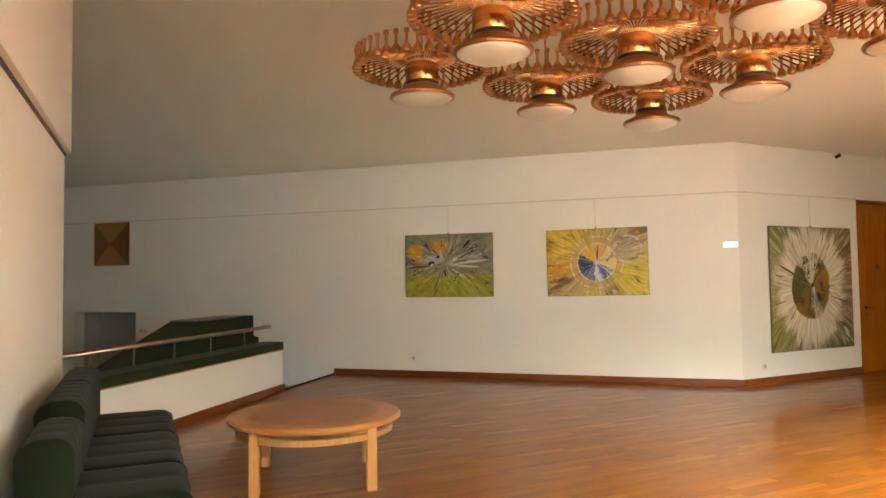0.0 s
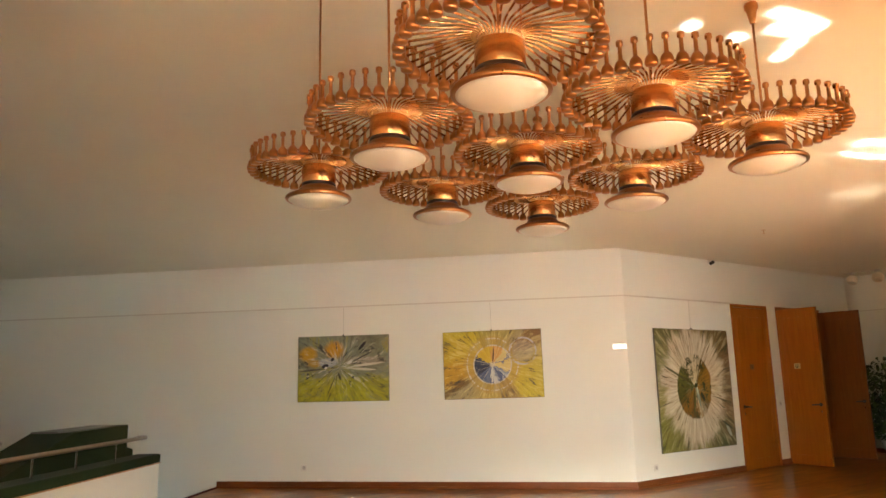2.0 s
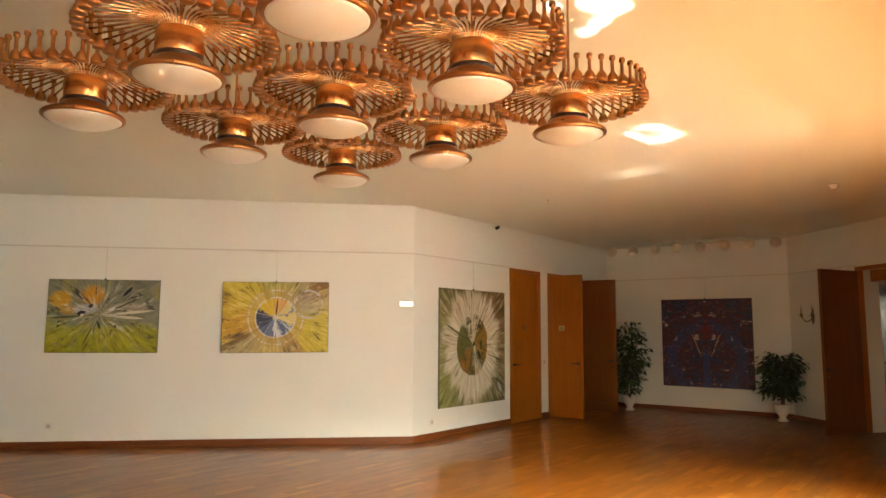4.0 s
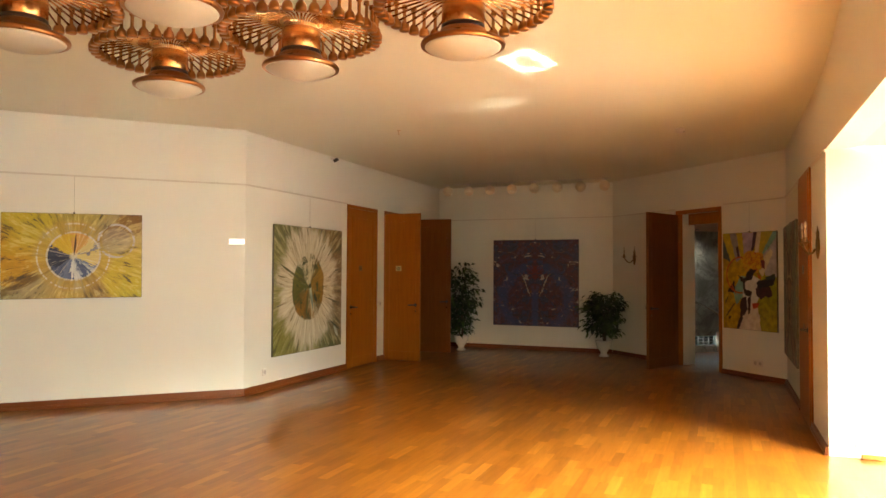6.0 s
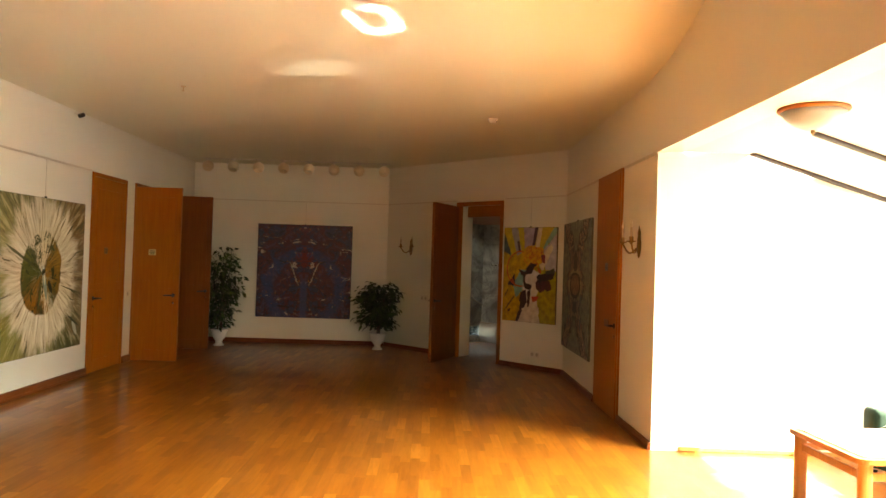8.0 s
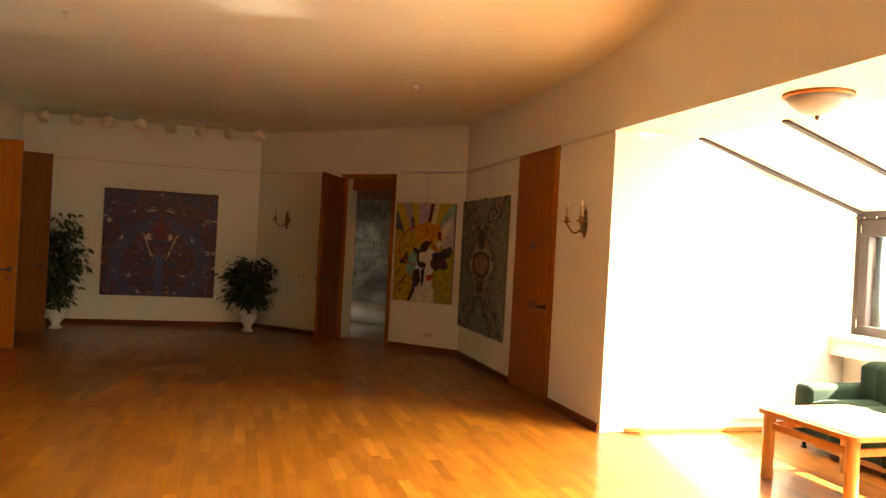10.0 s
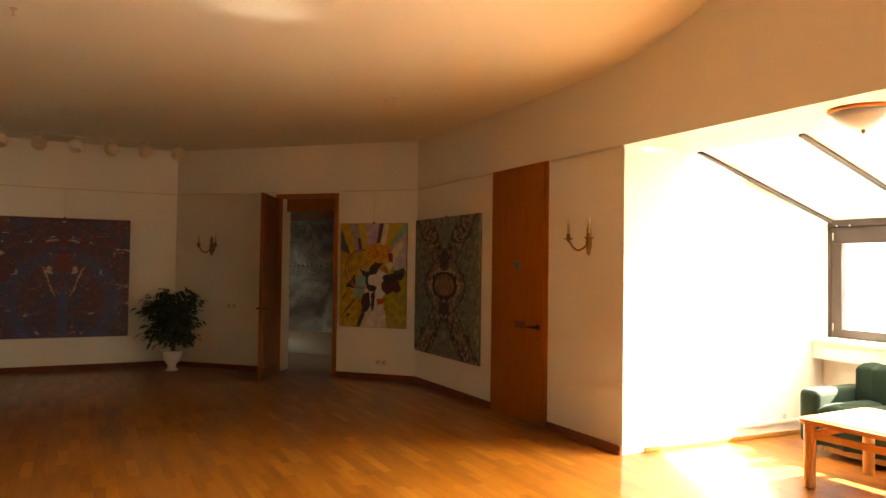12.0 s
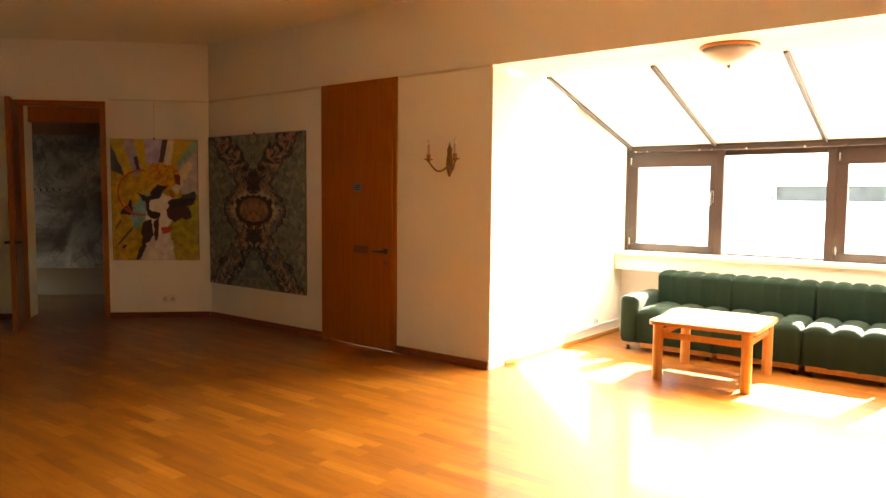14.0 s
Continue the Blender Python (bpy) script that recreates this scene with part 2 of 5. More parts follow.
wall("wall_south", C5, ARCH, 0, 3.3, 0.22, holes=((10.603 - 8.735, 10.603 - 7.845, 0, 2.37),))
wall("wall_lintel", ARCH, (-0.95, 0.543), 2.40, 5.0, 0.22)
wall("wall_alcove_side", (6.83, 0.323), SIDE_END, 0, 2.6, 0.2)
wall("wall_west", LW0, LW1, 0, 5.4, 0.25)
wall("wall_stairwell_west", (-3.4, 6.1), (-3.4, 16.9), -1.8, 4.8, 0.2)
wall("wall_stairwell_south", (-0.41, 6.3), (-3.4, 6.3), -1.8, 4.8, 0.2)
wall("wall_alcove_west", (-0.80, -2.0), (-0.80, -0.19), 0.80, 2.6, 0.2)


def ceil_z(x, y):
    """Height of the ceiling: flat over the far half, curving up over the lounge, falling to the wall of paintings."""
    u = 6.5 - x
    east = 2.99 + 0.42 * (math.sqrt(u * u + 0.36) + u) / 2
    side = 3.01 + 0.36 * max(0.0, (13.506 - x - y) / math.sqrt(2))
    return max(3.01, min(east, side, 4.6))


def ceiling_sheet():
    bm = bmesh.new()
    xs = [-3.6 + 0.2 * k for k in range(86)]
    ys = [0.33 + 0.2 * k for k in range(85)]
    grid = {}

    def vert(i, k):
        if (i, k) not in grid:
            grid[i, k] = bm.verts.new((xs[i], ys[k], ceil_z(xs[i], ys[k])))
        return grid[i, k]
    for i in range(len(xs) - 1):
        for k in range(len(ys) - 1):
            x, y = xs[i], ys[k]
            if x + y < 13.9 or (y < 6.7):
                bm.faces.new((vert(i, k), vert(i, k + 1), vert(i + 1, k + 1), vert(i + 1, k)))
    lower = list(bm.faces)
    top = bmesh.ops.extrude_face_region(bm, geom=lower)
    for v in top["geom"]:
        if isinstance(v, bmesh.types.BMVert):
            v.co.z += 0.12
    ob = part("ceiling", bm, CEIL, smooth=True)
    return tagged(ob, "pale plaster ceiling, flat and then curving upwards", "ceiling", kind="structure")


ceiling_sheet()

PAR0, PAR1 = (2.19, 9.08), (-0.13, 6.3)
EDGE = (3.25, 10.256)
HALL = [(-0.85, -2.0), (6.9, -2.0), (6.9, 0.4), (10.7, 0.4), (13.3, 3.0), (13.3, 6.5), (7.2, 6.5), EDGE, PAR0, PAR1, (-0.2, 6.3)]


def m_parquet():
    n = Nodes("parquet", 0.4, spec=0.3)
    geo = n.node("ShaderNodeNewGeometry")
    rnd = n.math("FRACT", n.math("ADD", n.node("ShaderNodeObjectInfo").outputs["Random"], geo.outputs["Random Per Island"]))
    mp = n.node("ShaderNodeMapping", Vector=geo.outputs["Position"])
    mp.inputs["Scale"].default_value = (1.6, 18.0, 1.0)
    off = n.node("ShaderNodeCombineXYZ", X=n.math("MULTIPLY", rnd, 37.0), Y=n.math("MULTIPLY", rnd, 11.0))
    ad = n.t.nodes.new("ShaderNodeVectorMath")
    n.put(ad.inputs[0], mp.outputs[0]), n.put(ad.inputs[1], off.outputs[0])
    g = n.noise(ad.outputs[0], 1.4, 5, 0.65, 0.6)
    base = n.ramp(rnd, [(0.0, (0.19, 0.059, 0.005)), (0.45, (0.245, 0.081, 0.007)), (0.85, (0.27, 0.092, 0.008)), (1.0, (0.35, 0.132, 0.014))])
    grain = n.ramp(g, [(0.3, (0.76, 0.70, 0.62)), (0.48, (0.94, 0.92, 0.9)), (0.65, (1.08, 1.1, 1.15))])
    wear = n.noise(geo.outputs["Position"], 0.9, 5, 0.6)
    n.colour(n.mix(1.0, base, grain, "MULTIPLY"))
    n.rough(n.math("ADD", n.math("MULTIPLY", wear, 0.14), 0.36))
    swell = n.noise(geo.outputs["Position"], 5.0, 3, 0.5)
    n.bump(n.math("ADD", n.math("MULTIPLY", swell, 0.8), n.math("MULTIPLY", g, 0.2)), 0.18, 0.006)
    n.put(n.b.inputs["Coat Roughness"], n.math("ADD", n.math("MULTIPLY", wear, 0.10), 0.07))
    n.b.inputs["Coat Weight"].default_value = 0.52
    n.b.inputs["Coat IOR"].default_value = 1.5
    return n.mat


PARQ = m_parquet()
floor = tagged(part("floor", prism(HALL, -0.15, -0.002), PARQ), "glossy orange-brown oak strip parquet floor", "floor", kind="structure")


# ---------- trim ----------
def skirting(p0, p1, s0, s1, z=0.0, high=0.085):
    bm = box(s0, -0.024, z - 0.002, s1, 0.0, z + high)
    add_box(bm, s0, -0.034, z - 0.002, s1, -0.024, z + 0.03, 0.006)
    ob = part("baseboard", bm, SKIRT)
    ob.matrix_world = along(p0, p1)
    return tagged(ob, "dark reddish brown wooden skirting board", "skirting", kind="structure")


RAILGREY = m_plain("rail_aluminium", (0.66, 0.62, 0.53), 0.5)


def picture_rail(p0, p1, s0, s1, z=RAIL_Z):
    bm = box(s0, -0.012, z, s1, 0.0, z + 0.011)
    add_box(bm, s0, -0.02, z + 0.011, s1, -0.012, z + 0.016)
    ob = part("picture_rail", bm, RAILGREY)
    ob.matrix_world = along(p0, p1)
    return tagged(ob, "thin white painted picture rail", "trim", kind="structure")


S_EDGE = span(P_END, EDGE)
skirting(P_END, C1, S_EDGE, PL + 0.012)
skirting(C1, C3, -0.012, 2.345), skirting(C1, C3, 3.31, 3.57), skirting(C1, C3, 4.92, span(C1, C3))
skirting(C3, C4, 0.03, span(C3, C4) - 0.014, high=0.07)
skirting(C4, C5, 0.014, CH_L - 2.01, high=0.064), skirting(C4, C5, CH_L - 1.085, CH_L - 0.014, high=0.064)
skirting(C5, ARCH, 0.014, 1.838, high=0.064), skirting(C5, ARCH, 2.788, span(C5, ARCH), high=0.064)
picture_rail(P_END, C1, 0.0, PL + 0.006), picture_rail(C1, C3, 0.0, 2.345), picture_rail(C3, C4, 0.02, span(C3, C4) - 0.02)
picture_rail(C4, C5, 0.02, CH_L - 2.02), picture_rail(C4, C5, CH_L - 1.04, CH_L - 0.02)
picture_rail(C5, ARCH, 0.02, 1.80), picture_rail(C5, ARCH, 2.83, span(C5, ARCH))
LWL = span(LW0, LW1)
bm = box(2.6, -0.045, 2.36, LWL, 0.0, 5.3)
ob = part("wall_upper_band", bm, WHITE)
ob.matrix_world = along(LW0, LW1)
tagged(ob, "white plaster band standing proud above the rail", "wall", kind="structure")
# dark colour here paints in the shadow line below the proud band
ob = part("picture_rail", box(2.6, -0.014, 2.335, LWL, 0, 2.352), DARKB)
ob.matrix_world = along(LW0, LW1)
tagged(ob, "picture rail coloured dark as a shadow line under the band", "trim", kind="structure")


# ---------- doors ----------
def door_leaf(parent, w, h, t=0.04, handle_side=1, plate=False, sign=None, both=False, fields=True, wood=None):
    """A leaf from x=0 to w, its show face at y=-t, hinged at x=0; two sunk fields edged by a thin moulding."""
    wood = wood or DOORWOOD
    leaf = part("leaf", box(0, -t, 0.008, w, 0, h, 0.002), wood, parent)
    for face in ((-t, -1), (0, 1)) if both else ((-t, -1),):
        y, d = face
        mg = 0.10 * w / 0.9
        for name, z0, z1 in (("panel_moulding", 0.14, 0.98), ("panel_moulding", 1.06, h - 0.12)) if fields else ():
            bm = bmesh.new()
            for a in ((mg, z0, w - mg, z0 + 0.012), (mg, z1 - 0.012, w - mg, z1), (mg, z0, mg + 0.012, z1), (w - mg - 0.012, z0, w - mg, z1)):
                add_box(bm, a[0], min(y, y + d * 0.005), a[1], a[2], max(y, y + d * 0.005), a[3])
            part(name, bm, wood, leaf)
        hx = w - 0.07 if handle_side > 0 else 0.07
        bm = lathe([(0.026, 0), (0.026, 0.008), (0.012, 0.014), (0.012, 0.045)], 14, Matrix.Translation((hx, y, 0.89)) @ pose(0, 0, 0, 90 if d < 0 else -90))
        add_tube(bm, [(hx, y + d * 0.045, 0.89), (hx - handle_side * 0.03, y + d * 0.05, 0.89), (hx - handle_side * 0.11, y + d * 0.05, 0.885)], [0.011, 0.011, 0.009], 8)
        part("handle", bm, BLACK, leaf, "dark metal lever handle")
        part("lock_plate", lathe([(0.016, 0), (0.016, 0.006), (0.004, 0.007)], 12, Matrix.Translation((hx, y, 0.79)) @ pose(0, 0, 0, 90 if d < 0 else -90)), CHROME, leaf, "small bright lock rose")
        if plate:
            part("push_plate", box(hx - handle_side * 0.30 - 0.09, min(y, y + d * 0.003), 0.86, hx - handle_side * 0.30 + 0.09, max(y, y + d * 0.003), 0.93), m_sign("brown_plate", (0.16, 0.06, 0.02)), leaf, "flat dark brown plate beside the handle")
        if sign and d < 0:
            sx, sz, c = sign
            sg = part("sign", box(sx - 0.05, y - 0.006, sz - 0.04, sx + 0.05, y, sz + 0.04, 0.002), m_sign("sign_plate", c), leaf, "small room sign plate")
            for k, ww in ((0.016, 0.03), (-0.004, 0.036), (-0.022, 0.022)):
                part("sign_bar", box(sx - ww, y - 0.0075, sz + k - 0.004, sx + ww, y - 0.006, sz + k + 0.004), BLACK, sg)
    return leaf


def m_sign(name, c):
    return m_plain(name, c, 0.35)


def door_case(parent, w, h, depth=0.2, proud=0.018, width=0.032):
    """Wooden lining and casing round an opening from x=0 to w, room face at y=0."""
    for name, a in (("jamb", (-width, 0.0, 0.012, h)), ("jamb", (w - 0.012, 0.0, w + width, h)), ("head", (-width, h - 0.012, w + width, h + width))):
        part(name, box(a[0], -proud, a[1], a[2], 0.0, a[3], 0.003), DOORWOOD, parent)
    for a in ((0.0, 0, 0.012, h - 0.012), (w - 0.012, 0, w, h - 0.012), (0.012, h - 0.012, w - 0.012, h)):
        part("lining", box(a[0], 0.001, a[1], a[2], depth, a[3]), DOORWOOD, parent)


def opening(p0, p1, s):
    return along(p0, p1) @ Matrix.Translation((s, 0, 0))


d = empty("door_1", opening(C1, C3, 2.382), label="closed tall orange-brown veneered wooden door", category="door", kind="structure")
door_case(d, 0.893, 2.355)
l = door_leaf(d, 0.865, 2.335, handle_side=-1, sign=(0.36, 1.46, (0.20, 0.09, 0.03)))
l.location = (0.014, 0.03, 0)
d = empty("door_2", opening(C1, C3, 3.605), label="open double door of orange-brown veneer with a small sign", category="door", kind="structure")
door_case(d, 1.28, 2.355)
l = door_leaf(d, 0.625, 2.335, handle_side=1, sign=(0.25, 1.46, (0.55, 0.42, 0.15)), both=True)
l.matrix_basis = pose(0.015, -0.022, 0, 0, 0, -94)
l = door_leaf(d, 0.625, 2.335, handle_side=1, both=True, wood=DOORWOOD_SHADED)
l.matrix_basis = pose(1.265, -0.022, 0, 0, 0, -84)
d = empty("door_3", opening(C4, C5, CH_L - 1.965), label="open wooden door leading to the cloakroom", category="door", kind="structure")
door_case(d, 0.835, 2.325, depth=0.07, width=0.045)
l = door_leaf(d, 0.82, 2.305, handle_side=1, both=True, wood=DOORWOOD_SHADED)
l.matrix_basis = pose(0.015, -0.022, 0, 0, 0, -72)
d = empty("door_4", opening(C5, ARCH, 1.868), label="closed tall reddish brown veneered door beside the alcove", category="door", kind="structure")
door_case(d, 0.89, 2.37)
l = door_leaf(d, 0.862, 2.357, handle_side=1, fields=False, plate=True, sign=(0.45, 1.456, (0.16, 0.17, 0.18)))
l.location = (0.014, 0.012, 0)
# unseen walls added behind door_4 to stop light leaks, then the room behind the double door
wall("wall_leak_stop_back", (9.0, 0.2), (7.6, 0.2), -0.1, 2.6, 0.1), wall("wall_leak_stop_east", (8.9, 0.325), (8.9, 0.1), -0.1, 2.6, 0.1), wall("wall_leak_stop_west", (7.7, 0.1), (7.7, 0.325), -0.1, 2.6, 0.1)
wall("wall_room_north", (9.1, 8.6), (13.2, 8.6), 0, 2.8, 0.15), wall("wall_room_west", (9.3, 6.58), (9.3, 8.6), 0, 2.8, 0.15), wall("wall_room_east", (13.0, 8.6), (13.0, 6.58), 0, 2.8, 0.15)
tagged(part("floor", box(9.2, 6.5, -0.15, 13.2, 8.7, -0.002), PARQ), "parquet floor of the next room", "floor", kind="structure")
tagged(part("ceiling", box(9.2, 6.58, 2.8, 13.2, 8.7, 2.9), CEIL), "white ceiling of the next room", "ceiling", kind="structure")

# ---------- cloakroom behind the open door ----------
def m_marble():
    n = Nodes("marble", 0.3)
    v = n.coord("Object")
    a = n.noise(v, 1.7, 6, 0.62, 1.2)
    veins = n.math("ABSOLUTE", n.math("SUBTRACT", n.noise(v, 2.4, 6, 0.6, 1.4), 0.5))
    c = n.ramp(a, [(0.34, (0.17, 0.16, 0.15)), (0.46, (0.34, 0.34, 0.33)), (0.56, (0.50, 0.50, 0.48)), (0.68, (0.66, 0.65, 0.61))])
    n.colour(n.mix(n.ramp(veins, [(0.0, (0.6, 0.6, 0.6)), (0.035, (0, 0, 0))]), c, (0.14, 0.13, 0.12)))
    return n.mat


MARBLE = m_marble()
VEST = opening(C4, C5, CH_L - 1.975)


def vest_wall(name, a, b, holes=(), material=None, z1=2.5):
    p, q = VEST @ Vector((*a, 0)), VEST @ Vector((*b, 0))
    return wall(name, (p.x, p.y), (q.x, q.y), 0, z1, 0.12, holes, material)


w = vest_wall("wall_cloakroom_back", (-1.2, 2.0), (1.7, 2.0), material=MARBLE)
tagged(w, "grey veined marble slab wall")
w = vest_wall("wall_cloakroom_side", (-1.2, 0.2), (-1.2, 2.0), holes=((1.12, 1.76, 0.12, 0.29),), material=MARBLE)
tagged(w, "grey veined marble slab wall with a window slit")
vest_wall("wall_cloakroom_right", (1.7, 2.0), (1.7, 0.2))
ob = part("ceiling", box(-1.3, 0.21, 2.16, 1.8, 2.1, 2.4), DOORWOOD)
ob.matrix_world = VEST
tagged(ob, "reddish wooden cloakroom ceiling", "ceiling", kind="structure")
ob = part("floor", box(-1.3, 0.0, -0.15, 1.8, 2.1, -0.001), PARQ)
ob.matrix_world = VEST
tagged(ob, "dark wooden cloakroom floor", "floor", kind="structure")
rack = empty("coat_rack", VEST @ Matrix.Translation((-0.98, 2.0, 1.42)), label="wall rail with a row of small coat hooks", category="coat rack")
part("rail", box(0, -0.022, -0.014, 0.66, 0, 0.014, 0.003), RAILGREY, rack)
for i in range(8):
    bm = tube([(0.05 + 0.08 * i, -0.02, 0.0), (0.05 + 0.08 * i, -0.06, -0.01), (0.05 + 0.08 * i, -0.075, 0.02)], 0.008, 6)
    part("hook", bm, BLACK, rack)
handrail = part("handrail", tube([(-1.14, 0.5, 1.16), (-1.14, 1.15, 0.98), (-1.14, 1.62, 0.83), (-1.14, 1.93, 0.68)], 0.018, 10), CHROME)
handrail.matrix_world = VEST
tagged(handrail, "slim chrome handrail on the marble wall", "handrail")
stub = part("wall_cloakroom_reveal", box(-1.19, 0.2, 0, -0.012, 0.34, 2.158), WHITE)
stub.matrix_world = VEST
tagged(stub, "white plaster reveal inside the cloakroom door", "wall", kind="structure")
lattice = empty("window_9", VEST @ Matrix.Translation((-1.2, 1.32, 0.12)), label="low window slit with small panes behind dark bars", category="window", kind="structure")
for zz in (0.0, 0.054, 0.108, 0.158):
    part("bar", box(-0.07, 0.0, zz, -0.05, 0.64, zz + 0.012), FRAME_D, lattice)
for k in range(6):
    part("bar", box(-0.072, 0.124 * k, 0.012, -0.048, 0.124 * k + 0.014, 0.158), FRAME_D, lattice)
part("pane", box(-0.064, 0.0, 0.002, -0.058, 0.64, 0.168), GLASS, lattice).visible_shadow = False
# this fitting and its lamp are added to brighten the marble side wall
downlight = empty("added_downlight", VEST @ Matrix.Translation((-0.80, 1.10, 2.16)), label="small lamp added in the red cloakroom ceiling to brighten the marble", category="ceiling lamp")
part("ring", lathe([(0.045, -0.01), (0.06, -0.008), (0.062, 0.0), (0.045, 0.0)], 24, closed=True), CHROME, downlight, smooth=True)
part("lamp_face", lathe([(0.001, -0.004), (0.045, -0.004), (0.045, -0.001), (0.001, -0.001)], 20), OPAL, downlight)
cloak_lamp = area_lamp("marble_fill_lamp", VEST @ Vector((-0.80, 1.10, 2.14)), VEST @ Vector((-1.2, 1.30, 1.2)), 0.08, 0.08, 0.05, (1.0, 0.93, 0.78))
cloak_lamp.data.spread = radians(110)
dado = part("wall_dado", box(-1.19, 1.93, 0, 1.69, 1.998, 0.36, 0.004), m_plain("brown_stone", (0.27, 0.19, 0.12), 0.35))
dado.matrix_world = VEST
tagged(dado, "brown stone dado along the marble wall", "wall", kind="structure")

# ---------- alcove ----------
tagged(part("ceiling", box(-0.95, -0.19, 2.40, 6.80, 0.323, 2.5), CEIL), "flat pale soffit over the alcove", "ceiling", kind="structure")
wall("wall_parapet", (6.9, -1.74), (-0.8, -1.74), 0, 0.78, 0.3)
sill = empty("window_sill", label="pale stone window sill with a white apron", category="window sill", kind="structure")
part("sill_board", box(-0.6, -1.84, 0.80, 6.73, -1.56, 0.838, 0.006), m_plain("pale_stone", (0.72, 0.66, 0.56), 0.35), sill)
part("apron", box(-0.6, -1.62, 0.66, 6.735, -1.585, 0.80), WHITE, sill)
ob = part("baseboard", box(0.0, -0.012, 0, 2.05, 0, 0.035, 0.003), BEECH)
ob.matrix_world = along((6.83, 0.323), SIDE_END)
tagged(ob, "thin pale wooden skirting strip", "skirting", kind="structure")
N_BAY, BAY, WX = 8, 0.945, 6.738


def window_bay(i):
    """One bay of the window band: a sash bay or a fixed pane."""
    x1 = WX - BAY * i - 0.035
    x0 = x1 - BAY + 0.07
    sash = i % 2 == 0
    w = empty("window_%d" % (i + 1), Matrix.Translation((x0, -1.85, 0.84)), label="dark brown framed tilting sash window" if sash else "dark brown framed fixed window pane", category="window", kind="structure")
    ww, hh = x1 - x0, 1.0
    if sash:
        bm = bmesh.new()
        for a in ((0, 0, ww, 0.078), (0, hh - 0.15, ww, hh), (0, 0.078, 0.062, hh - 0.15), (ww - 0.092, 0.078, ww, hh - 0.15)):
            add_box(bm, a[0], -0.03, a[1], a[2], 0.045, a[3], 0.004)
        part("sash_frame", bm, FRAME_D, w)
        bm = box(0.016, 0.045, 0.50, 0.046, 0.058, 0.62, 0.003)
        add_tube(bm, [(0.031, 0.058, 0.59), (0.031, 0.085, 0.59), (0.031, 0.09, 0.48)], 0.010, 8)
        part("window_handle", bm, CHROME, w, "pale metal window handle")
        for hz in (0.06, 0.88):
            part("hinge", box(ww - 0.03, 0.045, hz, ww - 0.015, 0.06, hz + 0.07, 0.002), CHROME, w)
        g = (0.062, 0.078, ww - 0.092, hh - 0.15)
    else:
        bm = bmesh.new()
        for a in ((0, 0, ww, 0.02), (0, hh - 0.05, ww, hh)):
            add_box(bm, a[0], -0.03, a[1], a[2], 0.03, a[3], 0.003)
        part("frame", bm, FRAME_D, w)
        g = (0, 0.02, ww, hh - 0.05)
    p = part("pane", box(g[0], -0.006, g[1], g[2], 0.002, g[3]), GLASS, w)
    p.visible_shadow = False


for i in range(N_BAY):
    window_bay(i)
SLOPE = math.degrees(math.atan2(0.525, 1.66))
roof = empty("skylight", Matrix.Translation((0, -1.85, 1.875)) @ pose(0, 0, 0, SLOPE, 0, 0), label="sloping skylight of frosted panes between dark glazing bars", category="skylight", kind="structure")
for i in range(N_BAY + 1):
    x = WX - BAY * i
    p = part("mullion", box(x - 0.036, -1.89, 0.838, x + 0.036, -1.80, 1.85, 0.004), FRAME_D)
    tagged(p, "dark brown upright between the window bays", "window frame", kind="structure")
    bar = box(x + 0.04, 0.0, -0.022, x + 0.072, 1.75, 0.03, 0.004)
    if i == 0:  # the last bar follows the side wall
        for v in bar.verts:
            v.co.x -= 0.03 + 0.075 * (1.75 - v.co.y) / 1.75
    part("glazing_bar", bar, FRAME_D, roof)
head = empty("window_head", label="dark brown head rail with small curtain glides", category="window frame", kind="structure")
part("head_rail", box(-0.6, -1.90, 1.84, 6.735, -1.79, 1.95, 0.006), FRAME_D, head)
part("curtain_track", box(-0.6, -1.79, 1.845, 6.72, -1.765, 1.86), FRAME_D, head)
for gx in (6.62, 6.5, 5.98, 5.86, 5.55, 5.06, 4.75, 4.2, 4.05, 3.4, 2.9, 2.2, 1.6, 0.9, 0.3):
    part("glide", box(gx - 0.008, -1.772, 1.838, gx + 0.008, -1.755, 1.855), CHROME, head)
FROST = m_plain("frosted_glass", (0.85, 0.86, 0.86), 0.4)
for i in range(N_BAY):
    part("frosted_pane", box(WX - BAY * (i + 1) + 0.072, 0.0, 0.008, WX - BAY * i + 0.04, 1.75, 0.02), FROST, roof)
tagged(part("roof_kerb", box(-0.8, -0.22, 2.42, 6.9, -0.185, 2.7), FRAME_D), "dark kerb at the top of the skylight", "window frame", kind="structure")


# ---------- chandeliers ----------
def mesh_of(bm, material, smooth=True):
    me = bpy.data.meshes.new("shared")
    bmesh.ops.recalc_face_normals(bm, faces=bm.faces)
    for f in bm.faces:
        f.smooth = smooth
    bm.to_mesh(me)
    bm.free()
    me.materials.append(material)
    return me


def child(name, me, parent, m=None, label=""):
    ob = new(name, me)
    ob.parent = parent
    if m is not None:
        ob.matrix_basis = m
    if label:
        ob["label"] = label
    return ob


ARM = mesh_of(tube([(0.085, 0, -0.02), (0.092, 0, 0.02), (0.108, 0, 0.048), (0.145, 0, 0.062), (0.20, 0, 0.058), (0.488, 0, 0.0)], 0.0062, 6), COPPER_L)
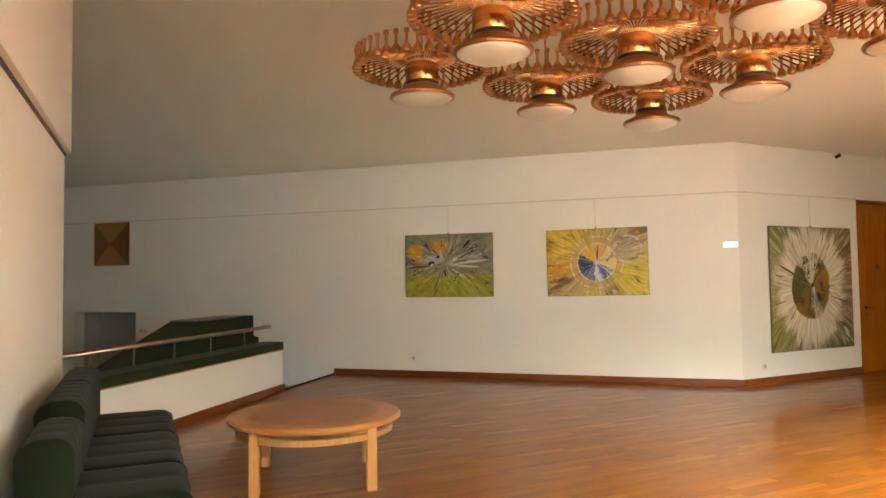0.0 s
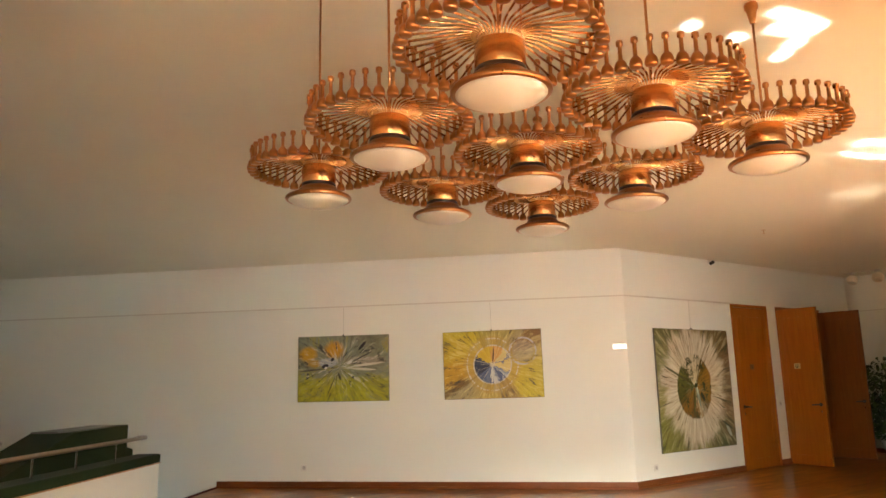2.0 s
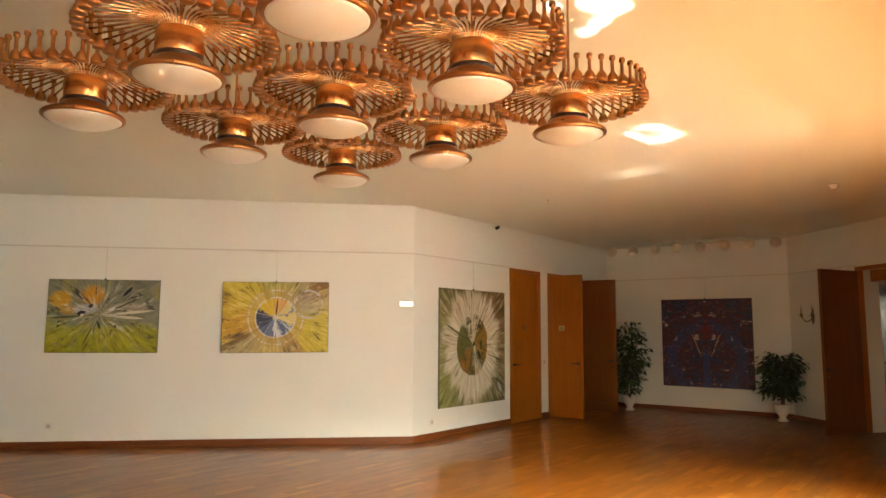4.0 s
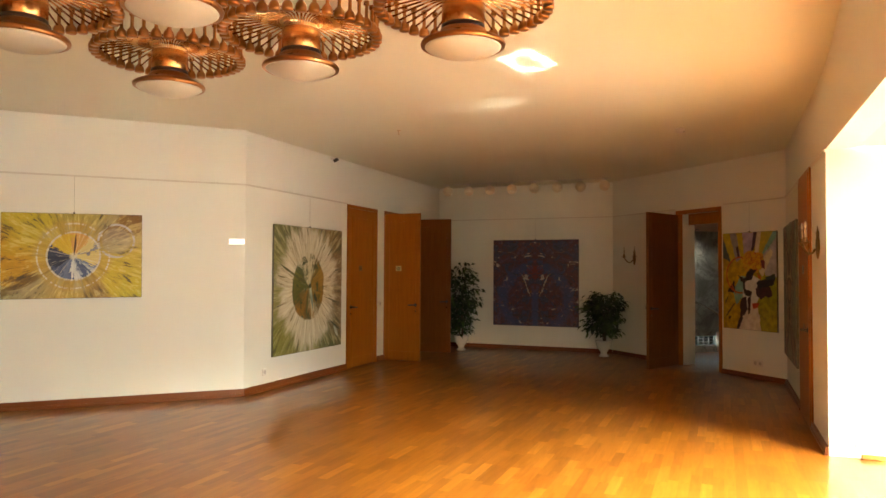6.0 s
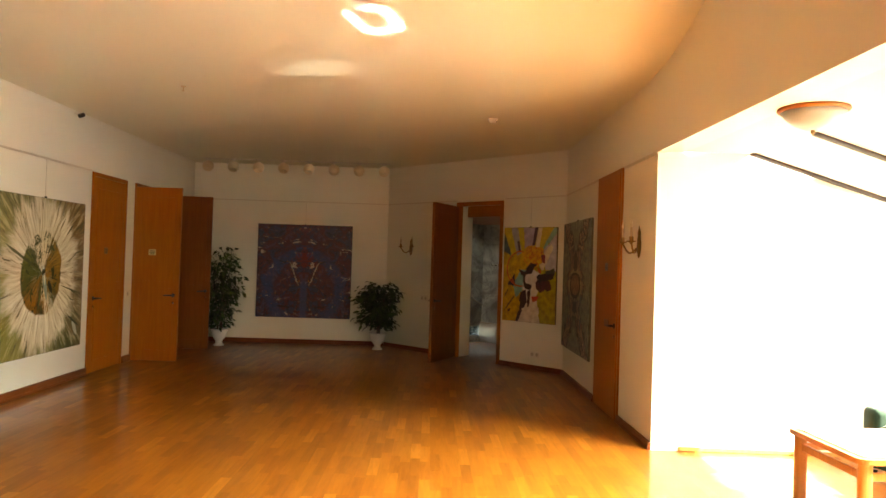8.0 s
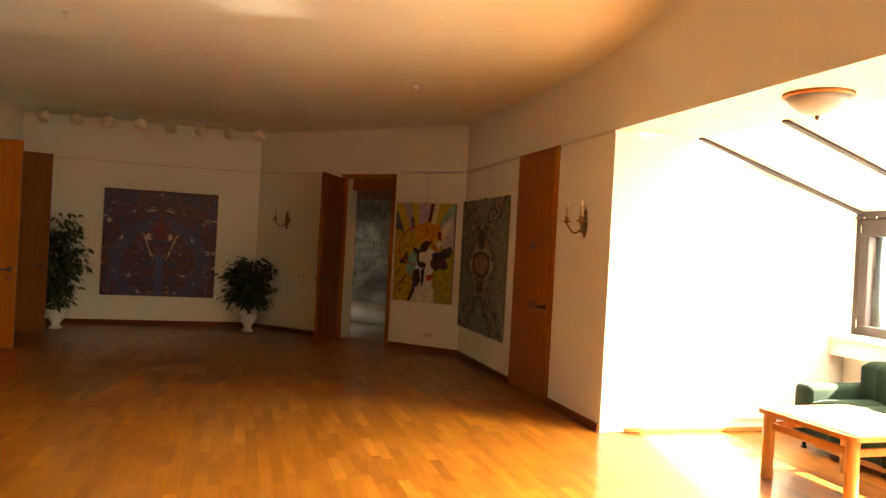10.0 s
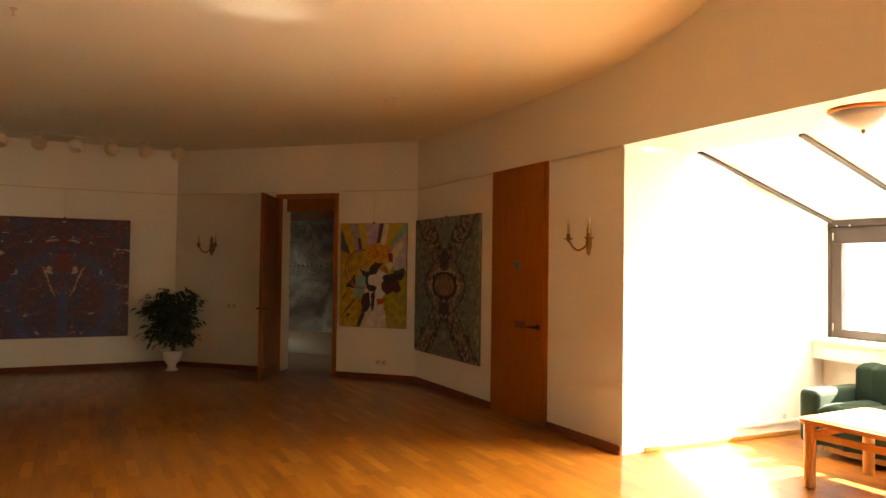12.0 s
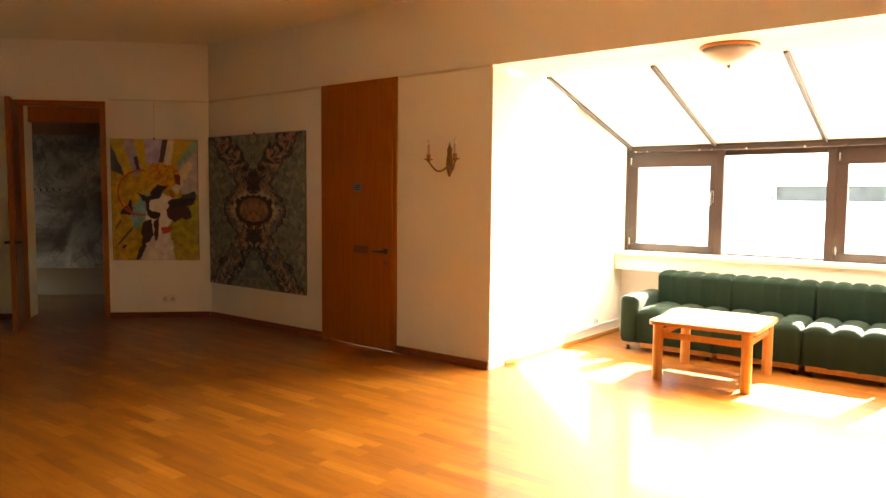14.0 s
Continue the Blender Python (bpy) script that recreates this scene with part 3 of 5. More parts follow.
BOTTLE = mesh_of(lathe([(0.024, -0.046), (0.032, -0.043), (0.0345, -0.036), (0.0345, -0.020), (0.031, -0.005), (0.023, 0.008), (0.0145, 0.017), (0.0112, 0.026), (0.0108, 0.090), (0.013, 0.094), (0.019, 0.098), (0.019, 0.120), (0.015, 0.125)], 12), COPPER)
DRUM = mesh_of(lathe([(0.10, 2.850), (0.122, 2.855), (0.126, 2.860), (0.126, 2.985), (0.122, 2.992), (0.08, 2.996)], 40), COPPER_B)
BAND = mesh_of(lathe([(0.118, 2.825), (0.1275, 2.827), (0.1275, 2.857), (0.118, 2.858)], 40), DARKB)
FLANGE = mesh_of(lathe([(0.20, 2.735), (0.236, 2.729), (0.247, 2.735), (0.249, 2.747), (0.243, 2.757), (0.222, 2.763), (0.218, 2.770), (0.19, 2.777), (0.164, 2.790), (0.145, 2.810), (0.134, 2.830), (0.10, 2.832)], 48), COPPER)
LENS = mesh_of(lathe([(0.0005, 2.672), (0.06, 2.675), (0.12, 2.686), (0.17, 2.701), (0.21, 2.720), (0.232, 2.737), (0.20, 2.741)], 48), OPAL)
BELL = mesh_of(lathe([(0.016, -0.15), (0.019, -0.145), (0.034, -0.06), (0.046, -0.04), (0.046, -0.012), (0.04, 0.0)], 18), COPPER)
N_ARM = 40


def chandelier(x, y):
    top = ceil_z(x, y)
    c = empty("chandelier", Matrix.Translation((x, y, 0)), label="copper ring chandelier with radiating rods and an opal disc", category="chandelier", group="chandelier cluster")
    child("drum", DRUM, c, label="brushed copper drum")
    child("band", BAND, c, label="dark band")
    child("flange", FLANGE, c)
    child("lens", LENS, c, label="opal glass disc")
    for k in range(N_ARM):
        m = Matrix.Rotation(2 * math.pi * (k + 0.37 * x) / N_ARM, 4, "Z")
        arm = child("arm", ARM, c, m @ Matrix.Translation((0, 0, 2.985)))
        child("finial", BOTTLE, arm, Matrix.Translation((0.495, 0, 0.0)))
    part("stem", tube([(0, 0, 2.99), (0, 0, top - 0.13)], 0.0085, 10), COPPER, c, smooth=True)
    child("canopy", BELL, c, Matrix.Translation((0, 0, top + 0.005)))


for i in (-1, 0, 1):
    for j in (-1, 0, 1):
        chandelier(3.34 + 1.13 * i + 0.06 * j, 3.88 - 0.02 * i + 1.15 * j)


# ---------- sofas ----------
def channel_pad(bm, w, d, h, n, r=0.05, deep=0.036):
    """A padded block from (0,0,0) to (w,d,h) whose top and front are sewn into n rounded channels along x."""
    nx = n * 8
    prof = []
    for k in range(5):
        a = math.pi / 2 * k / 4
        prof.append((d * 0 + r - r * math.cos(a), h - r + r * math.sin(a), -math.cos(a), math.sin(a)))
    line = [(0.0, 0.0, -1, 0), (0.0, (h - r) * 0.5, -1, 0)] + prof + [(d * 0.5, h, 0, 1), (d - r, h, 0, 1), (d - r * 0.3, h - r * 0.3, 0.7, 0.7), (d, h - r, 1, 0), (d, 0.0, 1, 0)]
    grid = []
    for i in range(nx + 1):
        u = i / nx
        s = abs(math.sin(math.pi * u * n))
        puff = deep * (s ** 0.45) - deep
        if i in (0, nx):
            puff = -deep - 0.004
        grid.append([bm.verts.new((u * w, y - ny * puff, z + nz * puff)) for y, z, ny, nz in line])
    for a, b in zip(grid, grid[1:]):
        for k in range(len(line) - 1):
            bm.faces.new((a[k], a[k + 1], b[k + 1], b[k]))
    bm.faces.new(grid[0]), bm.faces.new(grid[-1][::-1])
    return bm


def sofa(m, widths, arm_left, cloth, channels, label, deep=0.036, seat_up=0.0, back_up=(0, 0, 0)):
    """Sofa in a frame whose x runs along the seat, whose front is at y=0 and whose back is at y=0.72; widths: seat units from x=0."""
    s = empty("sofa", m, label=label, category="sofa")
    x = 0.0
    if arm_left:
        part("armrest", box(0, 0.0, 0.07, 0.17, 0.66, 0.50, 0.05, seg=4), cloth, s, smooth=True)
        x = 0.172
    total = x + sum(widths)
    for k_unit, wd in enumerate(widths):
        n = max(2, round(wd / channels))
        bm = channel_pad(bmesh.new(), wd - 0.008, 0.56, 0.325 + seat_up, n, r=0.07, deep=deep)
        ob = part("seat", bm, cloth, s, smooth=True)
        ob.location = (x + 0.004, 0.02, 0.085)
        nb = max(2, round(wd / (channels * 0.62)))
        bm = channel_pad(bmesh.new(), wd - 0.008, 0.2, 0.58 + back_up[k_unit], nb, r=0.06, deep=deep * 0.55)
        ob = part("backrest", bm, cloth, s, smooth=True)
        ob.location = (x + 0.004, 0.50, 0.09)
        part("plinth", box(x + 0.02, 0.05, 0.035, x + wd - 0.02, 0.66, 0.085), BEECH, s, "pale wooden plinth strip")
        x += wd
    for fx in [0.06] + [0.02 + total * k / len(widths) for k in range(1, len(widths))] + [total - 0.06]:
        for fy in (0.08, 0.6):
            part("foot", lathe([(0.022, 0), (0.024, 0.01), (0.014, 0.016), (0.014, 0.04)], 12), BLACK, s).location = (fx, fy, 0)
    return s


# along the window: x runs from the alcove's side wall towards -x
sofa(pose(6.36, -0.86, 0, 0, 0, 180), [0.67, 0.67], True, GREEN2, 0.225, "bright green channel-stitched sofa under the window", back_up=(0.03, 0.03))
sofa(pose(4.842, -0.86, 0, 0, 0, 180), [0.60], False, GREEN2, 0.20, "bright green armless sofa unit under the window", back_up=(0.03,))
# along the west wall: x runs towards +y, back against the wall
LWD = math.degrees(math.atan2(LW1[1] - LW0[1], LW1[0] - LW0[0]))
sofa(pose(0.45, 3.60, 0, 0, 0, LWD + 1.2), [0.60, 0.83, 0.83], False, GREEN, 0.28, "dark green channel-stitched sofa along the white wall", 0.012, 0.03, (0.04, 0.11, 0.11))


# ---------- tables ----------
def round_table(m):
    t = empty("coffee_table", m, label="round honey-coloured wooden coffee table on square legs", category="coffee table")
    part("tabletop", lathe([(0.40, 0.384), (0.575, 0.384), (0.59, 0.39), (0.592, 0.408), (0.582, 0.42), (0.44, 0.4205)], 72), BEECH_T, t, smooth=False)
    part("inlay", lathe([(0.001, 0.4195), (0.44, 0.4195), (0.44, 0.4215), (0.001, 0.4215)], 72), m_wood("table_inlay", (0.28, 0.10, 0.022), (0.37, 0.145, 0.036), 0.33, axis=0, coat=0.1), t, "darker round inlaid field")
    part("apron_ring", lathe([(0.50, 0.31), (0.535, 0.31), (0.535, 0.345), (0.50, 0.345)], 72, closed=True), BEECH, t)
    for a in (-1, 1):
        for b in (-1, 1):
            part("leg", box(a * 0.37 - 0.035, b * 0.37 - 0.035, 0, a * 0.37 + 0.035, b * 0.37 + 0.035, 0.384, 0.008), BEECH, t)
    for a in (-1, 1):
        part("rail", box(-0.335, a * 0.37 - 0.012, 0.34, 0.335, a * 0.37 + 0.012, 0.384), BEECH, t)
        part("rail", box(a * 0.37 - 0.012, -0.335, 0.34, a * 0.37 + 0.012, 0.335, 0.384), BEECH, t)
    return t


round_table(pose(1.42, 5.06, 0, 0, 0, -18) @ Matrix.Diagonal((1, 1, 1.07, 1)))


def rounded_plate(x0, y0, x1, y1, z0, z1, r, n=6):
    pts = []
    for cx, cy, a0 in ((x1 - r, y1 - r, 0), (x0 + r, y1 - r, 90), (x0 + r, y0 + r, 180), (x1 - r, y0 + r, 270)):
        for k in range(n + 1):
            a = radians(a0 + 90 * k / n)
            pts.append((cx + r * math.cos(a), cy + r * math.sin(a)))
    return prism(pts, z0, z1)


def square_table(m):
    t = empty("side_table", m, label="low pale wooden table with round legs and a glass top", category="coffee table")
    part("tabletop", rounded_plate(-0.385, -0.40, 0.385, 0.40, 0.425, 0.455, 0.06), BEECH_T, t)
    part("glass_top", rounded_plate(-0.34, -0.355, 0.34, 0.355, 0.4555, 0.461, 0.03), m_glass_top(), t, "clear glass plate")
    for a in (-1, 1):
        for b in (-1, 1):
            part("leg", lathe([(0.036, 0), (0.038, 0.004), (0.038, 0.425)], 20, Matrix.Translation((a * 0.32, b * 0.335, 0))), BEECH, t, smooth=False)
        part("rail", box(-0.29, a * 0.335 - 0.011, 0.325, 0.29, a * 0.335 + 0.011, 0.37, 0.003), BEECH, t)
        part("rail", box(a * 0.32 - 0.011, -0.30, 0.325, a * 0.32 + 0.011, 0.30, 0.37, 0.003), BEECH, t)
    return t


def m_glass_top():
    n = Nodes("table_glass", 0.03)
    n.b.inputs["Transmission Weight"].default_value = 0.0
    n.colour(n.mix(n.noise(n.coord("Object"), 3.0, 3), (0.40, 0.34, 0.22), (0.50, 0.42, 0.28)))
    return n.mat


square_table(pose(5.375, -0.40, 0, 0, 0, 1.5))
# this one is out of view, added beneath the glint lamps
square_table(pose(3.70, -1.20, 0, 0, 0, 0))


# ---------- plants ----------
def plant(x, y, height, radius, seed, label):
    rng = random.Random(seed)
    p = empty("potted_plant", Matrix.Translation((x, y, 0)), label=label, category="plant", group="plants by the end wall")
    part("pot", lathe([(0.075, 0), (0.085, 0.006), (0.085, 0.02), (0.06, 0.035), (0.05, 0.06), (0.06, 0.085), (0.105, 0.14), (0.125, 0.19), (0.128, 0.235), (0.143, 0.25), (0.145, 0.268), (0.130, 0.272), (0.122, 0.262), (0.118, 0.235), (0.02, 0.232)], 28), CERAMIC, p, "white footed urn", smooth=True)
    part("soil", lathe([(0.001, 0.225), (0.119, 0.23), (0.119, 0.24), (0.001, 0.245)], 18), m_plain("soil", (0.03, 0.018, 0.01), 0.95), p)
    bm = bmesh.new()
    tips = []
    for k in range(5):
        a = rng.uniform(0, 6.28)
        top = Vector((math.cos(a) * radius * 0.35, math.sin(a) * radius * 0.35, height * rng.uniform(0.6, 0.9)))
        mid = Vector((math.cos(a) * 0.04, math.sin(a) * 0.04, 0.45))
        base = Vector((math.cos(a) * 0.025, math.sin(a) * 0.025, 0.22))
        add_tube(bm, [base, mid, (mid + top) / 2 + Vector((rng.uniform(-.04, .04), rng.uniform(-.04, .04), 0.03)), top], [0.012, 0.01, 0.008, 0.004], 6)
    part("trunk", bm, m_plain("bark", (0.12, 0.08, 0.05), 0.85), p, smooth=True)
    zc, hz = (0.27 + height) / 2 + 0.03, (height - 0.25) / 2
    verts, faces = [], []
    bt = bmesh.new()
    for k in range(72):
        while True:
            u = Vector((rng.uniform(-1, 1), rng.uniform(-1, 1), rng.uniform(-1, 1)))
            if 0.2 < u.length < 1:
                break
        reach = rng.uniform(0.85, 1.12) * (0.86 + 0.16 * u.z)
        c = Vector((u.x * radius * reach, u.y * radius * reach, zc + u.z * hz))
        stem_from = Vector((c.x * 0.25, c.y * 0.25, max(0.4, c.z - 0.12)))
        add_tube(bt, [stem_from, c], [0.004, 0.002], 4)
        for q in range(17):
            o = c + Vector((rng.gauss(0, 0.062), rng.gauss(0, 0.062), rng.gauss(0, 0.038)))
            out = (Vector((o.x, o.y, 0)).normalized() + Vector((rng.gauss(0, .5), rng.gauss(0, .5), rng.uniform(-0.9, 0.25)))).normalized()
            side = out.cross(Vector((rng.gauss(0, .4), rng.gauss(0, .4), 1))).normalized()
            up = side.cross(out)
            L, W = rng.uniform(0.075, 0.12), rng.uniform(0.030, 0.044)
            b = len(verts)
            for f, ww, dz in ((0, 0.08, 0), (0.35, 1, 0.0), (0.7, 0.75, -0.08), (1, 0.02, -0.25)):
                mid = o + out * L * f + up * L * dz
                verts += [mid - side * W * ww * 0.6 + up * 0.006 * ww, mid, mid + side * W * ww * 0.6 + up * 0.006 * ww]
            for r in range(3):
                faces += [(b + 3 * r, b + 3 * r + 1, b + 3 * r + 4, b + 3 * r + 3), (b + 3 * r + 1, b + 3 * r + 2, b + 3 * r + 5, b + 3 * r + 4)]
    part("twigs", bt, m_plain("twig_bark", (0.10, 0.08, 0.04), 0.85), p)
    me = bpy.data.meshes.new("crown")
    me.from_pydata([tuple(v) for v in verts], [], faces)
    me.materials.append(LEAF)
    child("crown", me, p, label="dense small dark green leaves")


def m_leaf():
    n = Nodes("leaf", 0.5, spec=0.3)
    rnd = n.node("ShaderNodeNewGeometry").outputs["Random Per Island"]
    n.colour(n.ramp(rnd, [(0.0, (0.014, 0.030, 0.008)), (0.6, (0.034, 0.066, 0.016)), (1.0, (0.075, 0.125, 0.030))]))
    n.b.inputs["Subsurface Weight"].default_value = 0.0
    return n.mat


LEAF = m_leaf()
plant(12.55, 5.70, 1.56, 0.37, 3, "tall leafy green ficus in a white footed pot")
plant(12.62, 3.17, 1.08, 0.33, 5, "shorter bushy green ficus in a white footed pot")


# ---------- wall lamps, ceiling fittings ----------
def sconce(m):
    s = empty("wall_sconce", m, label="aged brass two-armed candle wall lamp", category="wall lamp", group="candle wall lamps")
    bm = bmesh.new()
    add_lathe(bm, [(0.004, -0.10), (0.014, -0.085), (0.022, -0.06), (0.028, -0.02), (0.026, 0.02), (0.018, 0.06), (0.022, 0.08), (0.008, 0.11), (0.003, 0.13)], 14)
    for v in bm.verts:
        v.co.y = v.co.y * 0.5 - 0.014
    part("backplate", bm, BRASS, s, smooth=True)
    for sg in (-1, 1):
        pts = []
        for k in range(9):
            f = k / 8
            pts.append((sg * (0.005 + 0.105 * f), -0.03 - 0.07 * f, -0.03 - 0.055 * math.sin(f * math.pi * 0.95) + 0.045 * f))
        end = pts[-1]
        bm = tube(pts, 0.007, 7)
        part("arm", bm, BRASS, s, smooth=True)
        part("drip_pan", lathe([(0.008, -0.012), (0.012, 0.0), (0.032, 0.008), (0.034, 0.012), (0.014, 0.014), (0.014, 0.035), (0.017, 0.04), (0.012, 0.042)], 16, Matrix.Translation(end)), BRASS, s, smooth=True)
        part("candle_sleeve", lathe([(0.0088, 0.04), (0.0088, 0.105), (0.007, 0.107)], 12, Matrix.Translation(end)), m_plain("ivory_sleeve", (0.42, 0.34, 0.22), 0.45), s, "ivory candle tube")
        part("bulb", lathe([(0.005, 0.107), (0.009, 0.117), (0.010, 0.127), (0.006, 0.14), (0.002, 0.152)], 12, Matrix.Translation(end)), OPAL, s, "pointed candle bulb")
    return s


sconce(along(C5, ARCH) @ Matrix.Translation((10.603 - 7.235, 0, 1.66)) @ Matrix.Scale(1.22, 4))
sconce(along(C4, C5) @ Matrix.Translation((0.60, 0, 1.66)) @ Matrix.Scale(1.22, 4))


def spot(x, y, turn, tilt, dark):
    s = empty("ceiling_spotlight", Matrix.Translation((x, y, CEIL_Z)), label="small globe-shaped ceiling spotlight", category="spotlight", group="spotlights along the end wall")
    part("base", lathe([(0.04, -0.018), (0.045, -0.012), (0.045, 0.0)], 18), PLASTIC, s)
    part("stem", tube([(0, 0, -0.015), (0, 0, -0.05)], 0.008, 8), PLASTIC, s)
    m = Matrix.Translation((0, 0, -0.125)) @ pose(0, 0, 0, 0, tilt, turn)
    prof = [(0.035, 0.078)] + [(0.09 * math.cos(a), 0.09 * math.sin(a)) for a in (0.8, 0.4, 0.0, -0.4, -0.7)] + [(0.062, -0.066), (0.055, -0.056)]
    part("housing", lathe(prof, 22, m), m_spot, s, "cream metal globe", smooth=True)
    part("lamp_face", lathe([(0.001, -0.048), (0.055, -0.056), (0.055, -0.052), (0.001, -0.044)], 18, m), BLACK if dark else OPAL, s)


m_spot = m_plain("cream_enamel", (0.72, 0.62, 0.45), 0.35)
for k in range(8):
    spot(12.60, 5.99 - 0.406 * k, 0, 25 if k not in (5, 6) else -48, k in (5, 6))
tagged(part("spot_track", box(12.585, 3.05, CEIL_Z - 0.008, 12.615, 6.1, CEIL_Z), PLASTIC), "slim white ceiling track for the spotlights", "track")

smoke = empty("smoke_detector", Matrix.Translation((8.725, 1.732, CEIL_Z)), label="small round white smoke detector on the ceiling", category="smoke detector")
part("body", lathe([(0.02, -0.05), (0.036, -0.045), (0.04, -0.02), (0.052, -0.014), (0.055, 0.0)], 22), PLASTIC, smoke, smooth=True)
part("indicator", box(-0.004, -0.045, -0.035, 0.004, -0.036, -0.028), BLACK, smoke)
PALEBRASS = m_metal("pale_brass", (0.72, 0.58, 0.36), 0.35)
spr = empty("sprinkler", Matrix.Translation((7.745, 4.697, CEIL_Z)), label="small brass sprinkler head in the ceiling", category="sprinkler")
part("rose", lathe([(0.022, -0.006), (0.024, 0.0)], 14), PALEBRASS, spr)
part("nozzle", lathe([(0.014, -0.046), (0.014, -0.042), (0.005, -0.04), (0.006, -0.006)], 12), PALEBRASS, spr)
cctv = empty("security_camera", along(C1, C3) @ Matrix.Translation((1.89, 0, 2.965)), label="small dark security camera high on the wall", category="camera")
part("bracket", box(-0.012, -0.06, 0.0, 0.012, 0.0, 0.02), PLASTIC, cctv)
part("housing", lathe([(0.018, -0.035), (0.024, -0.03), (0.024, 0.03), (0.018, 0.035)], 14, Matrix.Translation((0, -0.075, -0.01)) @ pose(0, 0, 0, 70)), BLACK, cctv)
dome = empty("dome_light", Matrix.Translation((5.17, 0.19, 2.40)), label="copper-rimmed ceiling lamp with a ribbed glass dome", category="ceiling lamp")
part("rim", lathe([(0.165, -0.022), (0.185, -0.02), (0.192, -0.01), (0.19, 0.0), (0.15, 0.0)], 40), m_metal("aged_copper", (0.36, 0.15, 0.05), 0.45), dome, smooth=True)
part("glass_dome", lathe([(0.0005, -0.125), (0.05, -0.118), (0.10, -0.095), (0.145, -0.062), (0.174, -0.022), (0.15, -0.015)], 40), m_plain("clouded_glass", (0.36, 0.37, 0.36), 0.35), dome, smooth=True)
part("finial", lathe([(0.003, -0.15), (0.011, -0.142), (0.013, -0.13), (0.008, -0.12)], 12), BRASS, dome, smooth=True)


# glowing plate added to imitate a patch of reflected sun on the wall
patch_plate = empty("sun_patch_plate", along(P_END, C1) @ Matrix.Translation((PL - 0.095, 0, 1.742)), label="small glowing plate imitating a sun patch on the wall corner", category="lamp")
part("casing", box(-0.092, -0.03, -0.036, 0.092, 0, 0.036, 0.006), PLASTIC, patch_plate)
glow = Nodes("sun_patch_glow", 0.4)
glow.colour((0.9, 0.85, 0.75))
glow.b.inputs["Emission Color"].default_value = (1.0, 0.9, 0.75, 1)
glow.b.inputs["Emission Strength"].default_value = 0.05
part("sun_patch_face", box(-0.084, -0.036, -0.029, 0.084, -0.03, 0.029, 0.002), glow.mat, patch_plate, "glowing face of the sun patch plate")


def socket(m, n=1, label="white wall socket near the floor", name="wall_socket"):
    s = empty(name, m, label=label, category="socket")
    part("plate", box(-0.04 * n, -0.009, -0.04, 0.04 * n, 0, 0.04, 0.003), PLASTIC, s)
    for k in range(n):
        cx = -0.04 * n + 0.04 + 0.08 * k
        part("insert", lathe([(0.022, 0.0), (0.024, 0.003), (0.001, 0.0005)], 16, Matrix.Translation((cx, -0.009, 0)) @ pose(0, 0, 0, 90)), m_plain("socket_grey", (0.5, 0.47, 0.42), 0.4), s)
    return s


socket(along(P_END, C1) @ Matrix.Translation((span(P_END, (4.126, 9.38)), 0, 0.26)))
socket(along(C1, C3) @ Matrix.Translation((0.39, 0, 0.22)))
socket(along(C4, C5) @ Matrix.Translation((CH_L - 0.46, 0, 0.21)), 2, "white double wall socket near the floor")
socket(along(C4, C5) @ Matrix.Translation((0.93, 0, 0.86)), 2, "white light switch plate", "light_switch")
socket(along(C1, C3) @ Matrix.Translation((3.44, 0, 0.9)), 1, "white light switch plate", "light_switch")
socket(along((6.83, 0.323), SIDE_END) @ Matrix.Translation((0.0, 0, 0.12)))
socket(along((6.83, 0.323), SIDE_END) @ Matrix.Translation((1.55, 0, 0.16)))
conduit = part("cable_duct", box(1.0, -0.014, 0.10, 2.05, 0, 0.13, 0.002), PLASTIC)
conduit.matrix_world = along((6.83, 0.323), SIDE_END)
tagged(conduit, "slim white cable duct above the skirting", "cable duct")


